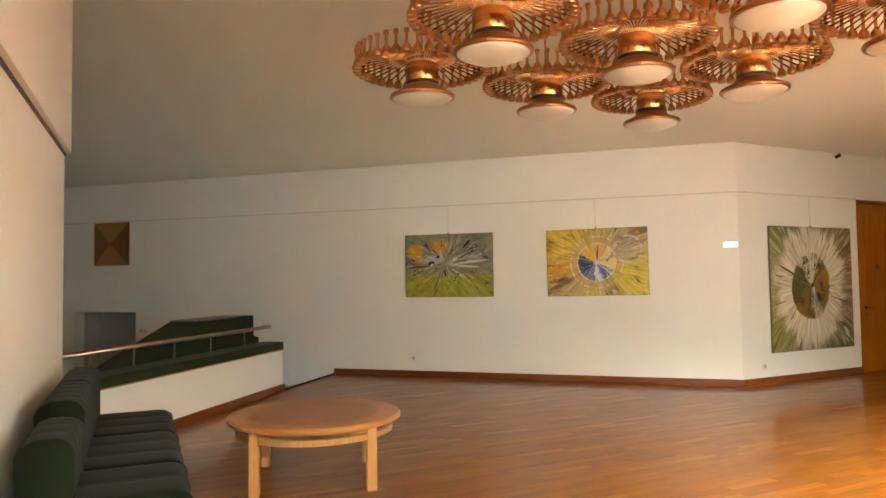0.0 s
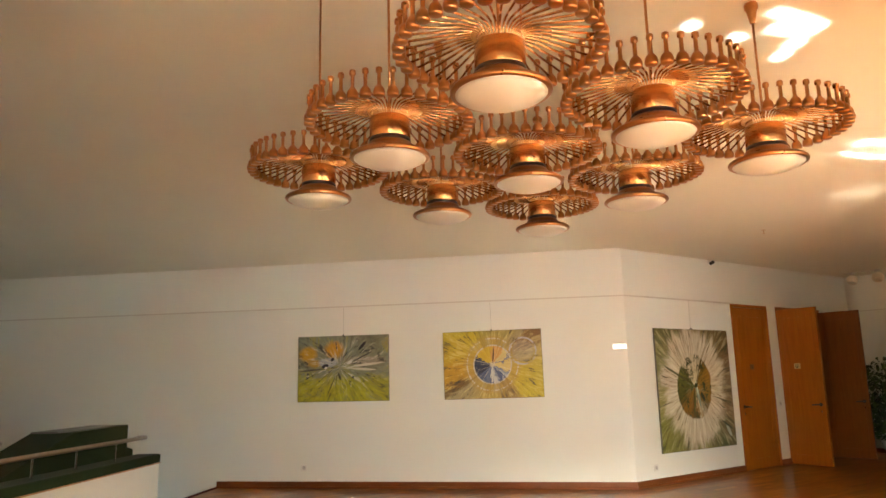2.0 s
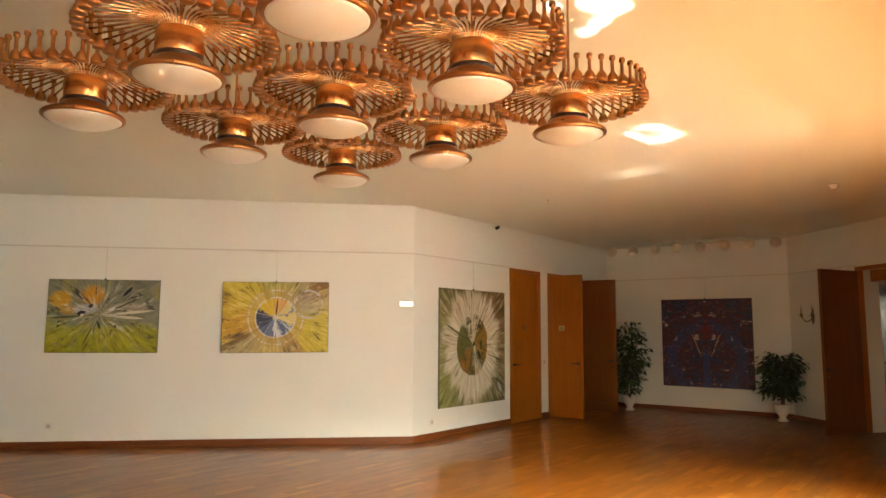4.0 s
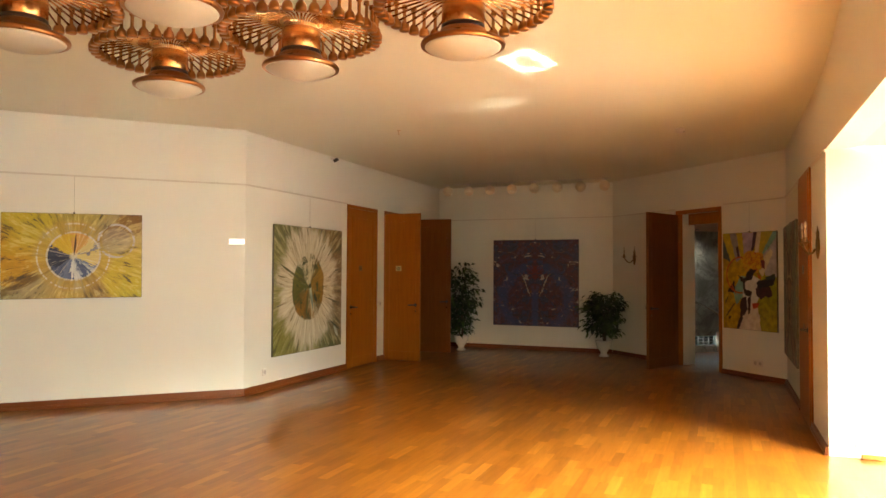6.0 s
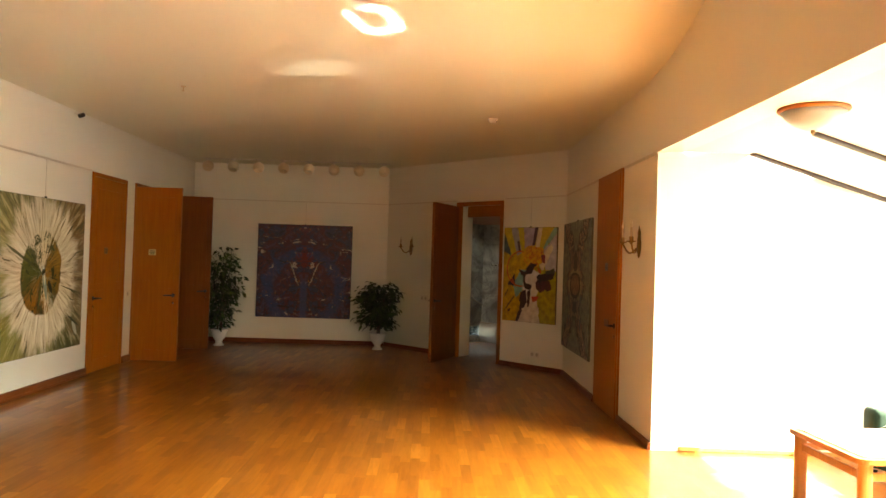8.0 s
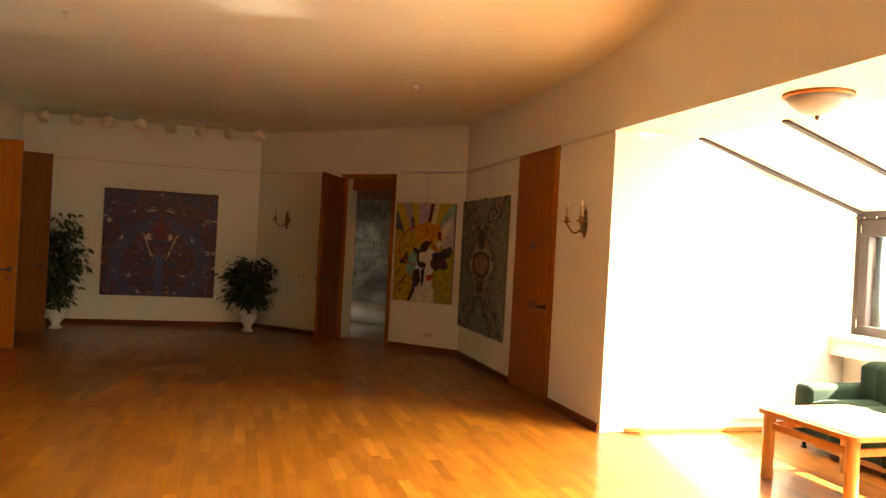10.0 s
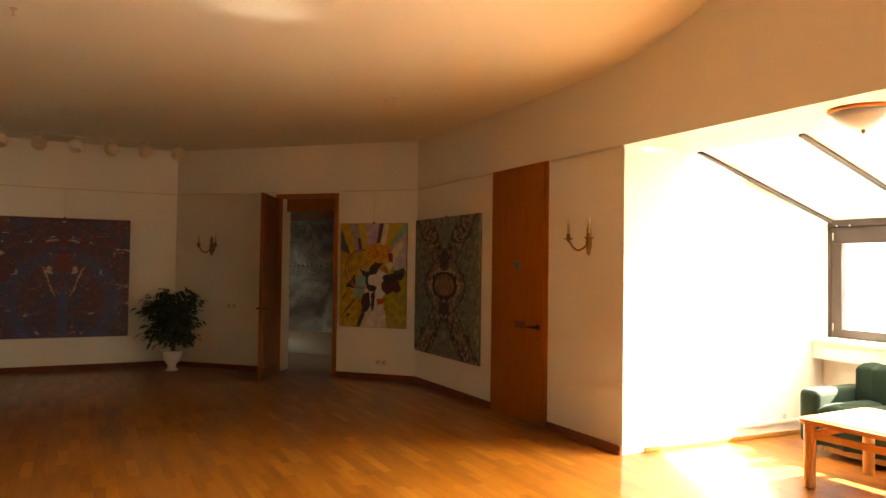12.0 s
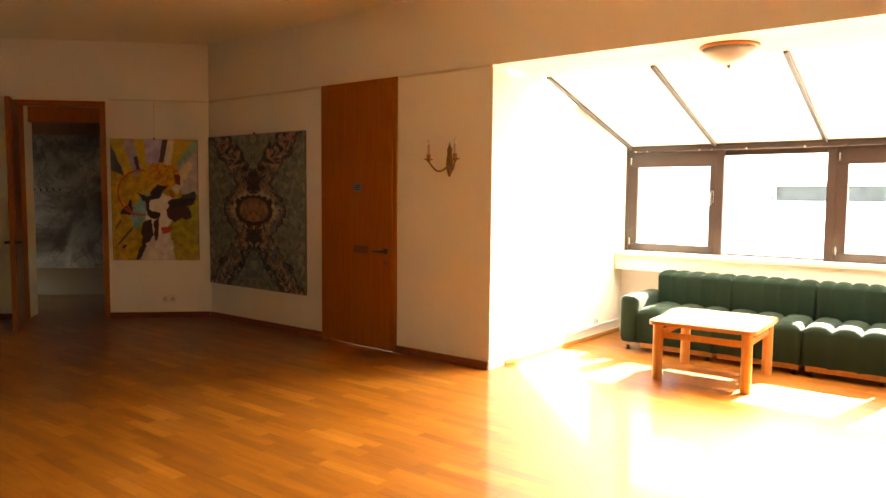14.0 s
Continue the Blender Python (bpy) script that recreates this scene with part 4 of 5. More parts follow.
# ---------- paintings ----------
class Canvas(Nodes):
    def ready(self):
        self.v = self.coord("Object")
        sp = self.node("ShaderNodeSeparateXYZ", Vector=self.v)
        self.x, self.z = sp.outputs[0], sp.outputs[2]
        return self

    def at(self, cx, cz, sx=1.0, sz=1.0, warp=0.0):
        w = self.math("MULTIPLY", self.math("SUBTRACT", self.noise(self.v, 2.6, 1, 0.5), 0.5), warp)
        q = self.math("MULTIPLY", self.math("SUBTRACT", self.noise(self.vec(self.z, self.x, 7.0), 2.6, 1, 0.5), 0.5), warp)
        x = self.math("DIVIDE", self.math("SUBTRACT", self.math("ADD", self.x, w), cx), sx)
        z = self.math("DIVIDE", self.math("SUBTRACT", self.math("ADD", self.z, q), cz), sz)
        return x, z

    def rad(self, x, z):
        return self.math("SQRT", self.math("ADD", self.math("MULTIPLY", x, x), self.math("ADD", self.math("MULTIPLY", z, z), 0.00001)))

    def streaks(self, x, z, r, k=7.0, kr=0.8, seed=0.0):
        v = self.node("ShaderNodeCombineXYZ", X=self.math("MULTIPLY", self.math("DIVIDE", x, r), k), Y=self.math("MULTIPLY", self.math("DIVIDE", z, r), k), Z=self.math("ADD", self.math("MULTIPLY", r, kr), seed)).outputs[0]
        return self.noise(v, 1.0, 6, 0.7, 0.5)

    def step(self, v, a, b):
        n = self.t.nodes.new("ShaderNodeMapRange")
        n.interpolation_type = "SMOOTHSTEP"
        self.put(n.inputs[0], v)
        n.inputs[1].default_value, n.inputs[2].default_value = a, b
        return n.outputs[0]

    def angle(self, x, z):
        """0 at the left, a quarter below, a half at the right, three quarters above."""
        return self.math("ADD", self.math("DIVIDE", self.math("ARCTAN2", z, x), 2 * math.pi), 0.5)

    def stroke(self, c, x0, z0, x1, z1, w, col, ragged):
        """A brush stroke from one point to another, thinning out at its ends."""
        dx, dz = x1 - x0, z1 - z0
        ln = math.hypot(dx, dz)
        px, pz = self.math("SUBTRACT", self.x, (x0 + x1) / 2), self.math("SUBTRACT", self.z, (z0 + z1) / 2)
        along_it = self.math("ADD", self.math("MULTIPLY", px, dx / ln), self.math("MULTIPLY", pz, dz / ln))
        across = self.math("ABSOLUTE", self.math("SUBTRACT", self.math("MULTIPLY", pz, dx / ln), self.math("MULTIPLY", px, dz / ln)))
        taper = self.math("MULTIPLY", self.math("SUBTRACT", 1.0, self.math("POWER", self.math("ABSOLUTE", self.math("DIVIDE", along_it, ln / 2)), 2.5)), w)
        d = self.math("ADD", self.math("SUBTRACT", across, taper), self.math("MULTIPLY", self.math("SUBTRACT", ragged, 0.5), w * 1.6))
        return self.mix(self.step(d, 0.003, -0.003), c, col)

    def patch(self, c, pts, col, wob, k):
        """A many-sided patch of paint with an uneven edge."""
        mx, mz = sum(p[0] for p in pts) / len(pts), sum(p[1] for p in pts) / len(pts)
        d = None
        for (ax, az), (bx, bz) in zip(pts, pts[1:] + pts[:1]):
            nx, nz = bz - az, ax - bx
            ln = math.hypot(nx, nz)
            if (mx - ax) * nx + (mz - az) * nz > 0:
                ln = -ln
            e = self.math("ADD", self.math("MULTIPLY", self.x, nx / ln), self.math("ADD", self.math("MULTIPLY", self.z, nz / ln), -(ax * nx + az * nz) / ln))
            d = e if d is None else self.math("MAXIMUM", d, e)
        d = self.math("ADD", d, self.math("MULTIPLY", wob, k))
        return self.mix(self.step(d, 0.004, -0.004), c, col)

    def vec(self, x, z, s=0.0):
        return self.node("ShaderNodeCombineXYZ", X=x, Y=z, Z=s).outputs[0]

    def done(self, c, strokes, punch=0.6):
        self.colour(self.mix(punch, c, self.ramp(strokes, [(0.34, (0.12, 0.12, 0.12)), (0.5, (0.5, 0.5, 0.5)), (0.66, (0.92, 0.9, 0.86))]), "OVERLAY"))
        self.bump(strokes, 0.25, 0.004)
        return self.mat


def art_burst():
    n = Canvas("painting_burst", 0.5).ready()
    x, z = n.at(-0.04, 0.03, warp=0.10)
    r = n.rad(x, z)
    s, f, g = n.streaks(x, z, r, 2.4, 3.0), n.streaks(x, z, r, 9, 5.0, 4.0), n.streaks(x, z, r, 5, 6.0, 12.0)
    top = n.ramp(s, [(0.30, (0.13, 0.13, 0.10)), (0.42, (0.20, 0.21, 0.13)), (0.5, (0.22, 0.24, 0.18)), (0.56, (0.28, 0.26, 0.07)), (0.64, (0.26, 0.26, 0.20)), (0.72, (0.36, 0.33, 0.06))])
    low = n.ramp(s, [(0.30, (0.12, 0.13, 0.06)), (0.44, (0.30, 0.29, 0.02)), (0.55, (0.38, 0.36, 0.015)), (0.66, (0.25, 0.25, 0.06))])
    c = n.mix(n.step(n.math("ADD", n.z, n.math("MULTIPLY", n.math("SUBTRACT", g, 0.5), 0.6)), -0.04, -0.20), top, low)
    rough = n.math("MULTIPLY", n.math("SUBTRACT", g, 0.5), 1.1)

    def dab(cx, cz, sx, sz, col, edge=0.25):
        nonlocal c
        px, pz = n.at(cx, cz, sx, sz)
        c = n.mix(n.step(n.math("ADD", n.rad(px, pz), rough), 1.0 + edge, 1.0 - edge), c, col)
    dab(-0.12, 0.25, 0.13, 0.11, (0.55, 0.27, 0.015), 0.35)
    dab(-0.49, 0.20, 0.12, 0.10, (0.52, 0.29, 0.015), 0.35)
    dab(-0.40, 0.07, 0.10, 0.05, (0.42, 0.25, 0.03), 0.4)
    dab(0.30, 0.10, 0.28, 0.06, (0.30, 0.27, 0.20), 0.3)
    dab(-0.21, 0.08, 0.13, 0.06, (0.36, 0.38, 0.43))
    near = n.step(n.math("ADD", n.rad(n.math("MULTIPLY", x, 0.55), z), rough), 0.42, 0.12)
    c = n.mix(n.math("MULTIPLY", n.step(f, 0.55, 0.60), near), c, (0.55, 0.52, 0.44))
    c = n.mix(n.math("MULTIPLY", n.step(g, 0.44, 0.39), near), c, (0.05, 0.05, 0.04))
    c = n.mix(n.math("MULTIPLY", n.step(f, 0.41, 0.36), 0.6), c, (0.07, 0.065, 0.03))
    for x0, z0, x1, z1, w, col in ((0.22, 0.24, 0.33, 0.36, 0.022, (0.015, 0.015, 0.02)), (-0.30, 0.02, -0.20, 0.05, 0.026, (0.015, 0.015, 0.03)), (-0.17, 0.10, -0.12, 0.14, 0.02, (0.015, 0.015, 0.03)),
                                   (0.10, 0.02, 0.58, 0.07, 0.016, (0.60, 0.56, 0.44)), (0.08, 0.0, 0.48, -0.03, 0.016, (0.58, 0.54, 0.42)), (0.06, 0.06, 0.14, 0.10, 0.018, (0.66, 0.64, 0.58)),
                                   (0.12, 0.08, 0.42, 0.22, 0.009, (0.05, 0.05, 0.04)), (-0.06, -0.06, -0.03, -0.16, 0.014, (0.03, 0.03, 0.02)), (-0.10, -0.10, -0.22, -0.36, 0.007, (0.06, 0.06, 0.02)), (-0.62, -0.03, -0.25, 0.0, 0.012, (0.08, 0.075, 0.05)), (-0.26, 0.0, -0.22, 0.02, 0.014, (0.68, 0.66, 0.62))):
        c = n.stroke(c, x0, z0, x1, z1, w, col, f)
    return n.done(c, f, 0.3)


def art_sun():
    n = Canvas("painting_sun", 0.5).ready()
    x, z = n.at(0.0, 0.0, warp=0.03)
    r = n.rad(x, z)
    s, f = n.streaks(x, z, r, 3.0, 2.2, 2.0), n.streaks(x, z, r, 10, 5.0, 7.0)
    ang = n.angle(x, z)
    far = n.math("ADD", ang, n.math("MULTIPLY", n.math("SUBTRACT", s, 0.5), 0.16))
    c = n.ramp(far, [(0.0, (0.54, 0.31, 0.02)), (0.055, (0.50, 0.28, 0.02)), (0.065, (0.18, 0.10, 0.025)), (0.09, (0.20, 0.13, 0.04)), (0.11, (0.38, 0.31, 0.15)), (0.17, (0.42, 0.33, 0.11)), (0.22, (0.46, 0.36, 0.08)), (0.29, (0.44, 0.32, 0.07)), (0.32, (0.27, 0.17, 0.05)), (0.36, (0.34, 0.22, 0.05)), (0.385, (0.56, 0.44, 0.03)), (0.45, (0.54, 0.43, 0.03)), (0.51, (0.50, 0.40, 0.06)), (0.56, (0.44, 0.36, 0.14)), (0.572, (0.20, 0.11, 0.025)), (0.612, (0.21, 0.12, 0.03)), (0.625, (0.36, 0.30, 0.14)), (0.70, (0.38, 0.31, 0.07)), (0.78, (0.36, 0.30, 0.06)), (0.83, (0.54, 0.43, 0.03)), (0.93, (0.52, 0.40, 0.03)), (1.0, (0.53, 0.32, 0.02))])
    c = n.mix(n.math("MULTIPLY", n.step(f, 0.53, 0.60), 0.45), c, (0.58, 0.50, 0.20))
    c = n.mix(n.math("MULTIPLY", n.step(f, 0.44, 0.37), n.math("MULTIPLY", n.step(r, 0.30, 0.5), 0.85)), c, (0.08, 0.065, 0.04))
    halo = n.step(n.math("ADD", r, n.math("MULTIPLY", n.math("SUBTRACT", f, 0.5), 0.16)), 0.40, 0.34)
    c = n.mix(n.math("MULTIPLY", halo, 0.65), c, n.ramp(s, [(0.35, (0.36, 0.22, 0.05)), (0.5, (0.48, 0.33, 0.06)), (0.62, (0.42, 0.36, 0.20))]))
    c = n.mix(n.math("MULTIPLY", n.step(n.math("ABSOLUTE", n.math("SUBTRACT", r, 0.335)), 0.012, 0.004), n.step(f, 0.47, 0.55)), c, (0.58, 0.54, 0.42))
    qx, qz = n.at(0.40, 0.16)
    q = n.rad(qx, qz)
    c = n.mix(n.math("MULTIPLY", n.step(q, 0.16, 0.12), 0.5), c, (0.38, 0.34, 0.26))
    c = n.mix(n.math("MULTIPLY", n.step(n.math("ABSOLUTE", n.math("SUBTRACT", q, 0.17)), 0.016, 0.006), n.step(f, 0.44, 0.54)), c, (0.44, 0.44, 0.44))
    near = n.math("ADD", ang, n.math("ADD", n.math("MULTIPLY", n.math("SUBTRACT", f, 0.5), 0.16), n.math("MULTIPLY", n.math("SUBTRACT", n.noise(n.v, 11.0, 3, 0.6, 0.6), 0.5), 0.16)))
    disc = n.ramp(near, [(0.0, (0.022, 0.03, 0.075)), (0.10, (0.07, 0.10, 0.21)), (0.15, (0.14, 0.18, 0.31)), (0.205, (0.10, 0.13, 0.26)), (0.225, (0.56, 0.58, 0.58)), (0.275, (0.34, 0.38, 0.46)), (0.30, (0.08, 0.11, 0.24)), (0.36, (0.40, 0.44, 0.50)), (0.39, (0.16, 0.20, 0.33)), (0.42, (0.64, 0.53, 0.20)), (0.52, (0.62, 0.50, 0.16)), (0.535, (0.22, 0.22, 0.26)), (0.565, (0.60, 0.50, 0.20)), (0.63, (0.60, 0.34, 0.09)), (0.745, (0.60, 0.36, 0.07)), (0.755, (0.60, 0.43, 0.03)), (0.90, (0.60, 0.44, 0.035)), (0.925, (0.03, 0.04, 0.09)), (1.0, (0.022, 0.03, 0.075))], True)
    c = n.mix(n.step(r, 0.245, 0.238), c, n.mix(n.math("MULTIPLY", n.step(f, 0.55, 0.62), 0.5), disc, (0.55, 0.52, 0.42)))
    c = n.mix(n.math("MULTIPLY", n.step(r, 0.05, 0.02), 0.8), c, (0.62, 0.58, 0.42))
    rim = n.math("MULTIPLY", n.step(n.math("ABSOLUTE", n.math("SUBTRACT", r, 0.246)), 0.012, 0.006), n.step(f, 0.40, 0.50))
    c = n.mix(rim, c, (0.56, 0.53, 0.44))
    c = n.stroke(c, 0.004, 0.0, 0.022, 0.235, 0.009, (0.07, 0.035, 0.015), f)
    return n.done(c, f, 0.3)


def art_dandelion():
    n = Canvas("painting_dandelion", 0.5).ready()
    x, z = n.at(-0.04, 0.03, 0.86, 1.0, warp=0.07)
    r = n.rad(x, z)
    s, f = n.streaks(x, z, r, 4, 1.2, 1.0), n.streaks(x, z, r, 16, 2.2, 3.0)
    ang = n.angle(x, z)
    far = n.math("ADD", ang, n.math("MULTIPLY", n.math("SUBTRACT", s, 0.5), 0.2))
    bg = n.ramp(far, [(0.0, (0.34, 0.31, 0.13)), (0.08, (0.20, 0.20, 0.03)), (0.20, (0.22, 0.21, 0.06)), (0.30, (0.26, 0.25, 0.08)), (0.38, (0.09, 0.10, 0.03)), (0.44, (0.26, 0.19, 0.09)), (0.55, (0.24, 0.16, 0.07)), (0.64, (0.19, 0.13, 0.03)), (0.72, (0.24, 0.20, 0.05)), (0.80, (0.17, 0.17, 0.04)), (0.87, (0.10, 0.11, 0.03)), (0.93, (0.22, 0.21, 0.07)), (1.0, (0.30, 0.29, 0.12))])
    bg = n.mix(n.math("MULTIPLY", n.step(f, 0.52, 0.62), 0.55), bg, (0.42, 0.39, 0.24))
    bg = n.mix(n.math("MULTIPLY", n.step(f, 0.45, 0.38), 0.6), bg, (0.06, 0.06, 0.02))
    white = n.ramp(f, [(0.30, (0.36, 0.30, 0.16)), (0.42, (0.56, 0.50, 0.35)), (0.6, (0.66, 0.61, 0.47))])
    edge = n.math("ADD", n.math("ADD", r, n.math("MULTIPLY", n.math("SUBTRACT", s, 0.5), 0.8)), n.math("MULTIPLY", n.math("SUBTRACT", f, 0.5), 0.6))
    c = n.mix(n.step(edge, 0.88, 0.70), bg, white)
    c = n.mix(n.math("MULTIPLY", n.step(f, 0.41, 0.37), n.step(r, 0.5, 0.75)), c, (0.12, 0.11, 0.04))
    near = n.math("ADD", ang, n.math("ADD", n.math("MULTIPLY", n.math("SUBTRACT", f, 0.5), 0.22), n.math("MULTIPLY", n.math("SUBTRACT", n.noise(n.v, 6.0, 4, 0.6, 0.6), 0.5), 0.22)))
    eye = n.ramp(near, [(0.0, (0.12, 0.12, 0.02)), (0.05, (0.07, 0.08, 0.015)), (0.11, (0.22, 0.12, 0.02)), (0.15, (0.30, 0.145, 0.012)), (0.20, (0.20, 0.11, 0.02)), (0.235, (0.07, 0.07, 0.02)), (0.27, (0.30, 0.16, 0.03)), (0.30, (0.56, 0.51, 0.36)), (0.375, (0.14, 0.10, 0.02)), (0.43, (0.26, 0.14, 0.012)), (0.50, (0.22, 0.12, 0.012)), (0.58, (0.31, 0.175, 0.015)), (0.65, (0.14, 0.09, 0.012)), (0.685, (0.54, 0.48, 0.32)), (0.86, (0.58, 0.53, 0.38)), (0.885, (0.06, 0.07, 0.015)), (0.94, (0.18, 0.18, 0.03)), (0.97, (0.07, 0.08, 0.015)), (1.0, (0.12, 0.12, 0.02))])
    eye = n.mix(n.math("MULTIPLY", n.step(f, 0.46, 0.40), n.step(r, 0.42, 0.25)), eye, (0.03, 0.04, 0.012))
    eye = n.mix(n.math("MULTIPLY", n.step(f, 0.57, 0.64), n.step(r, 0.30, 0.08)), eye, (0.34, 0.42, 0.36))
    inner = n.math("ADD", r, n.math("MULTIPLY", n.math("SUBTRACT", n.noise(n.v, 4.0, 4, 0.6), 0.5), 0.14))
    eye = n.mix(n.step(n.noise(n.v, 9.0, 5, 0.7, 0.8), 0.53, 0.60), eye, (0.045, 0.06, 0.014))
    c = n.mix(n.step(inner, 0.45, 0.42), c, eye)
    for x0, z0, x1, z1, w, col in ((-0.03, 0.10, 0.06, -0.26, 0.03, (0.20, 0.27, 0.25)), (-0.02, 0.12, 0.02, -0.10, 0.016, (0.46, 0.52, 0.46)), (-0.04, -0.05, -0.10, -0.36, 0.016, (0.10, 0.11, 0.03)), (0.08, -0.05, 0.16, -0.18, 0.03, (0.03, 0.04, 0.02)), (-0.05, 0.02, 0.02, 0.06, 0.03, (0.03, 0.045, 0.02)),
                                   (-0.1, 0.06, -0.74, 0.34, 0.016, (0.10, 0.10, 0.03)), (-0.1, 0.0, -0.45, 0.14, 0.02, (0.10, 0.11, 0.02)), (0.60, -0.50, 0.72, -0.68, 0.03, (0.40, 0.44, 0.36)), (0.50, -0.44, 0.76, -0.58, 0.014, (0.05, 0.06, 0.03)), (0.3, -0.1, 0.78, -0.22, 0.008, (0.12, 0.11, 0.05))):
        c = n.stroke(c, x0, z0, x1, z1, w, col, f)
    return n.done(c, f, 0.3)


def art_mosaic():
    n = Canvas("painting_mosaic", 0.5).ready()
    ax = n.math("ABSOLUTE", n.x)
    v = n.vec(ax, n.z)
    a = n.noise(v, 5.5, 8, 0.72, 0.5)
    big = n.noise(n.vec(ax, n.z, 5.0), 4.2, 3, 0.6)
    b = n.noise(n.vec(n.math("ADD", n.math("MULTIPLY", ax, 0.7), n.math("MULTIPLY", n.x, 0.06)), n.math("MULTIPLY", n.z, 1.4), 3.0), 7.0, 5, 0.66, 1.3)
    d = n.noise(n.vec(ax, n.z, 9.0), 21.0, 4, 0.66, 0.5)
    c = n.ramp(a, [(0.36, (0.018, 0.010, 0.022)), (0.43, (0.05, 0.055, 0.14)), (0.47, (0.03, 0.02, 0.045)), (0.51, (0.105, 0.024, 0.034)), (0.55, (0.06, 0.02, 0.035)), (0.60, (0.08, 0.07, 0.15)), (0.66, (0.12, 0.04, 0.03))])
    arch = n.math("ABSOLUTE", n.math("SUBTRACT", n.rad(ax, n.math("ADD", n.z, 0.30)), 0.60))
    c = n.mix(n.math("MULTIPLY", n.step(n.math("ADD", arch, n.math("MULTIPLY", n.math("SUBTRACT", a, 0.5), 0.5)), 0.14, 0.05), 0.75), c, (0.045, 0.06, 0.17))
    c = n.mix(n.math("MULTIPLY", n.step(n.rad(ax, n.math("SUBTRACT", n.z, 0.2)), 0.3, 0.12), n.step(a, 0.47, 0.52)), c, (0.16, 0.02, 0.025))
    c = n.mix(n.math("MULTIPLY", n.step(b, 0.605, 0.65), n.step(big, 0.46, 0.54)), c, (0.50, 0.38, 0.33))
    c = n.mix(n.math("MULTIPLY", n.step(d, 0.66, 0.71), n.step(big, 0.40, 0.5)), c, (0.36, 0.30, 0.28))
    c = n.mix(n.step(b, 0.40, 0.36), c, (0.02, 0.012, 0.02))
    c = n.mix(n.math("MULTIPLY", n.step(n.noise(n.vec(ax, n.z, 14.0), 17.0, 4, 0.7, 0.8), 0.60, 0.66), n.step(big, 0.44, 0.54)), c, (0.30, 0.12, 0.035))
    line = n.math("ABSOLUTE", n.math("SUBTRACT", n.math("ADD", ax, n.math("MULTIPLY", n.math("SUBTRACT", b, 0.5), 0.10)), n.math("ADD", n.math("MULTIPLY", n.z, 0.39), 0.185)))
    c = n.mix(n.math("MULTIPLY", n.math("MULTIPLY", n.step(line, 0.015, 0.005), n.step(d, 0.34, 0.5)), n.math("MULTIPLY", n.step(n.z, -0.27, -0.20), n.step(n.z, 0.18, 0.10))), c, (0.46, 0.36, 0.30))
    c = n.mix(n.math("MULTIPLY", n.math("MULTIPLY", n.step(n.math("ADD", ax, n.math("MULTIPLY", n.math("SUBTRACT", d, 0.5), 0.12)), 0.07, 0.05), n.step(n.z, -0.12, -0.2)), 0.8), c, (0.05, 0.07, 0.19))
    return n.done(c, d, 0.3)


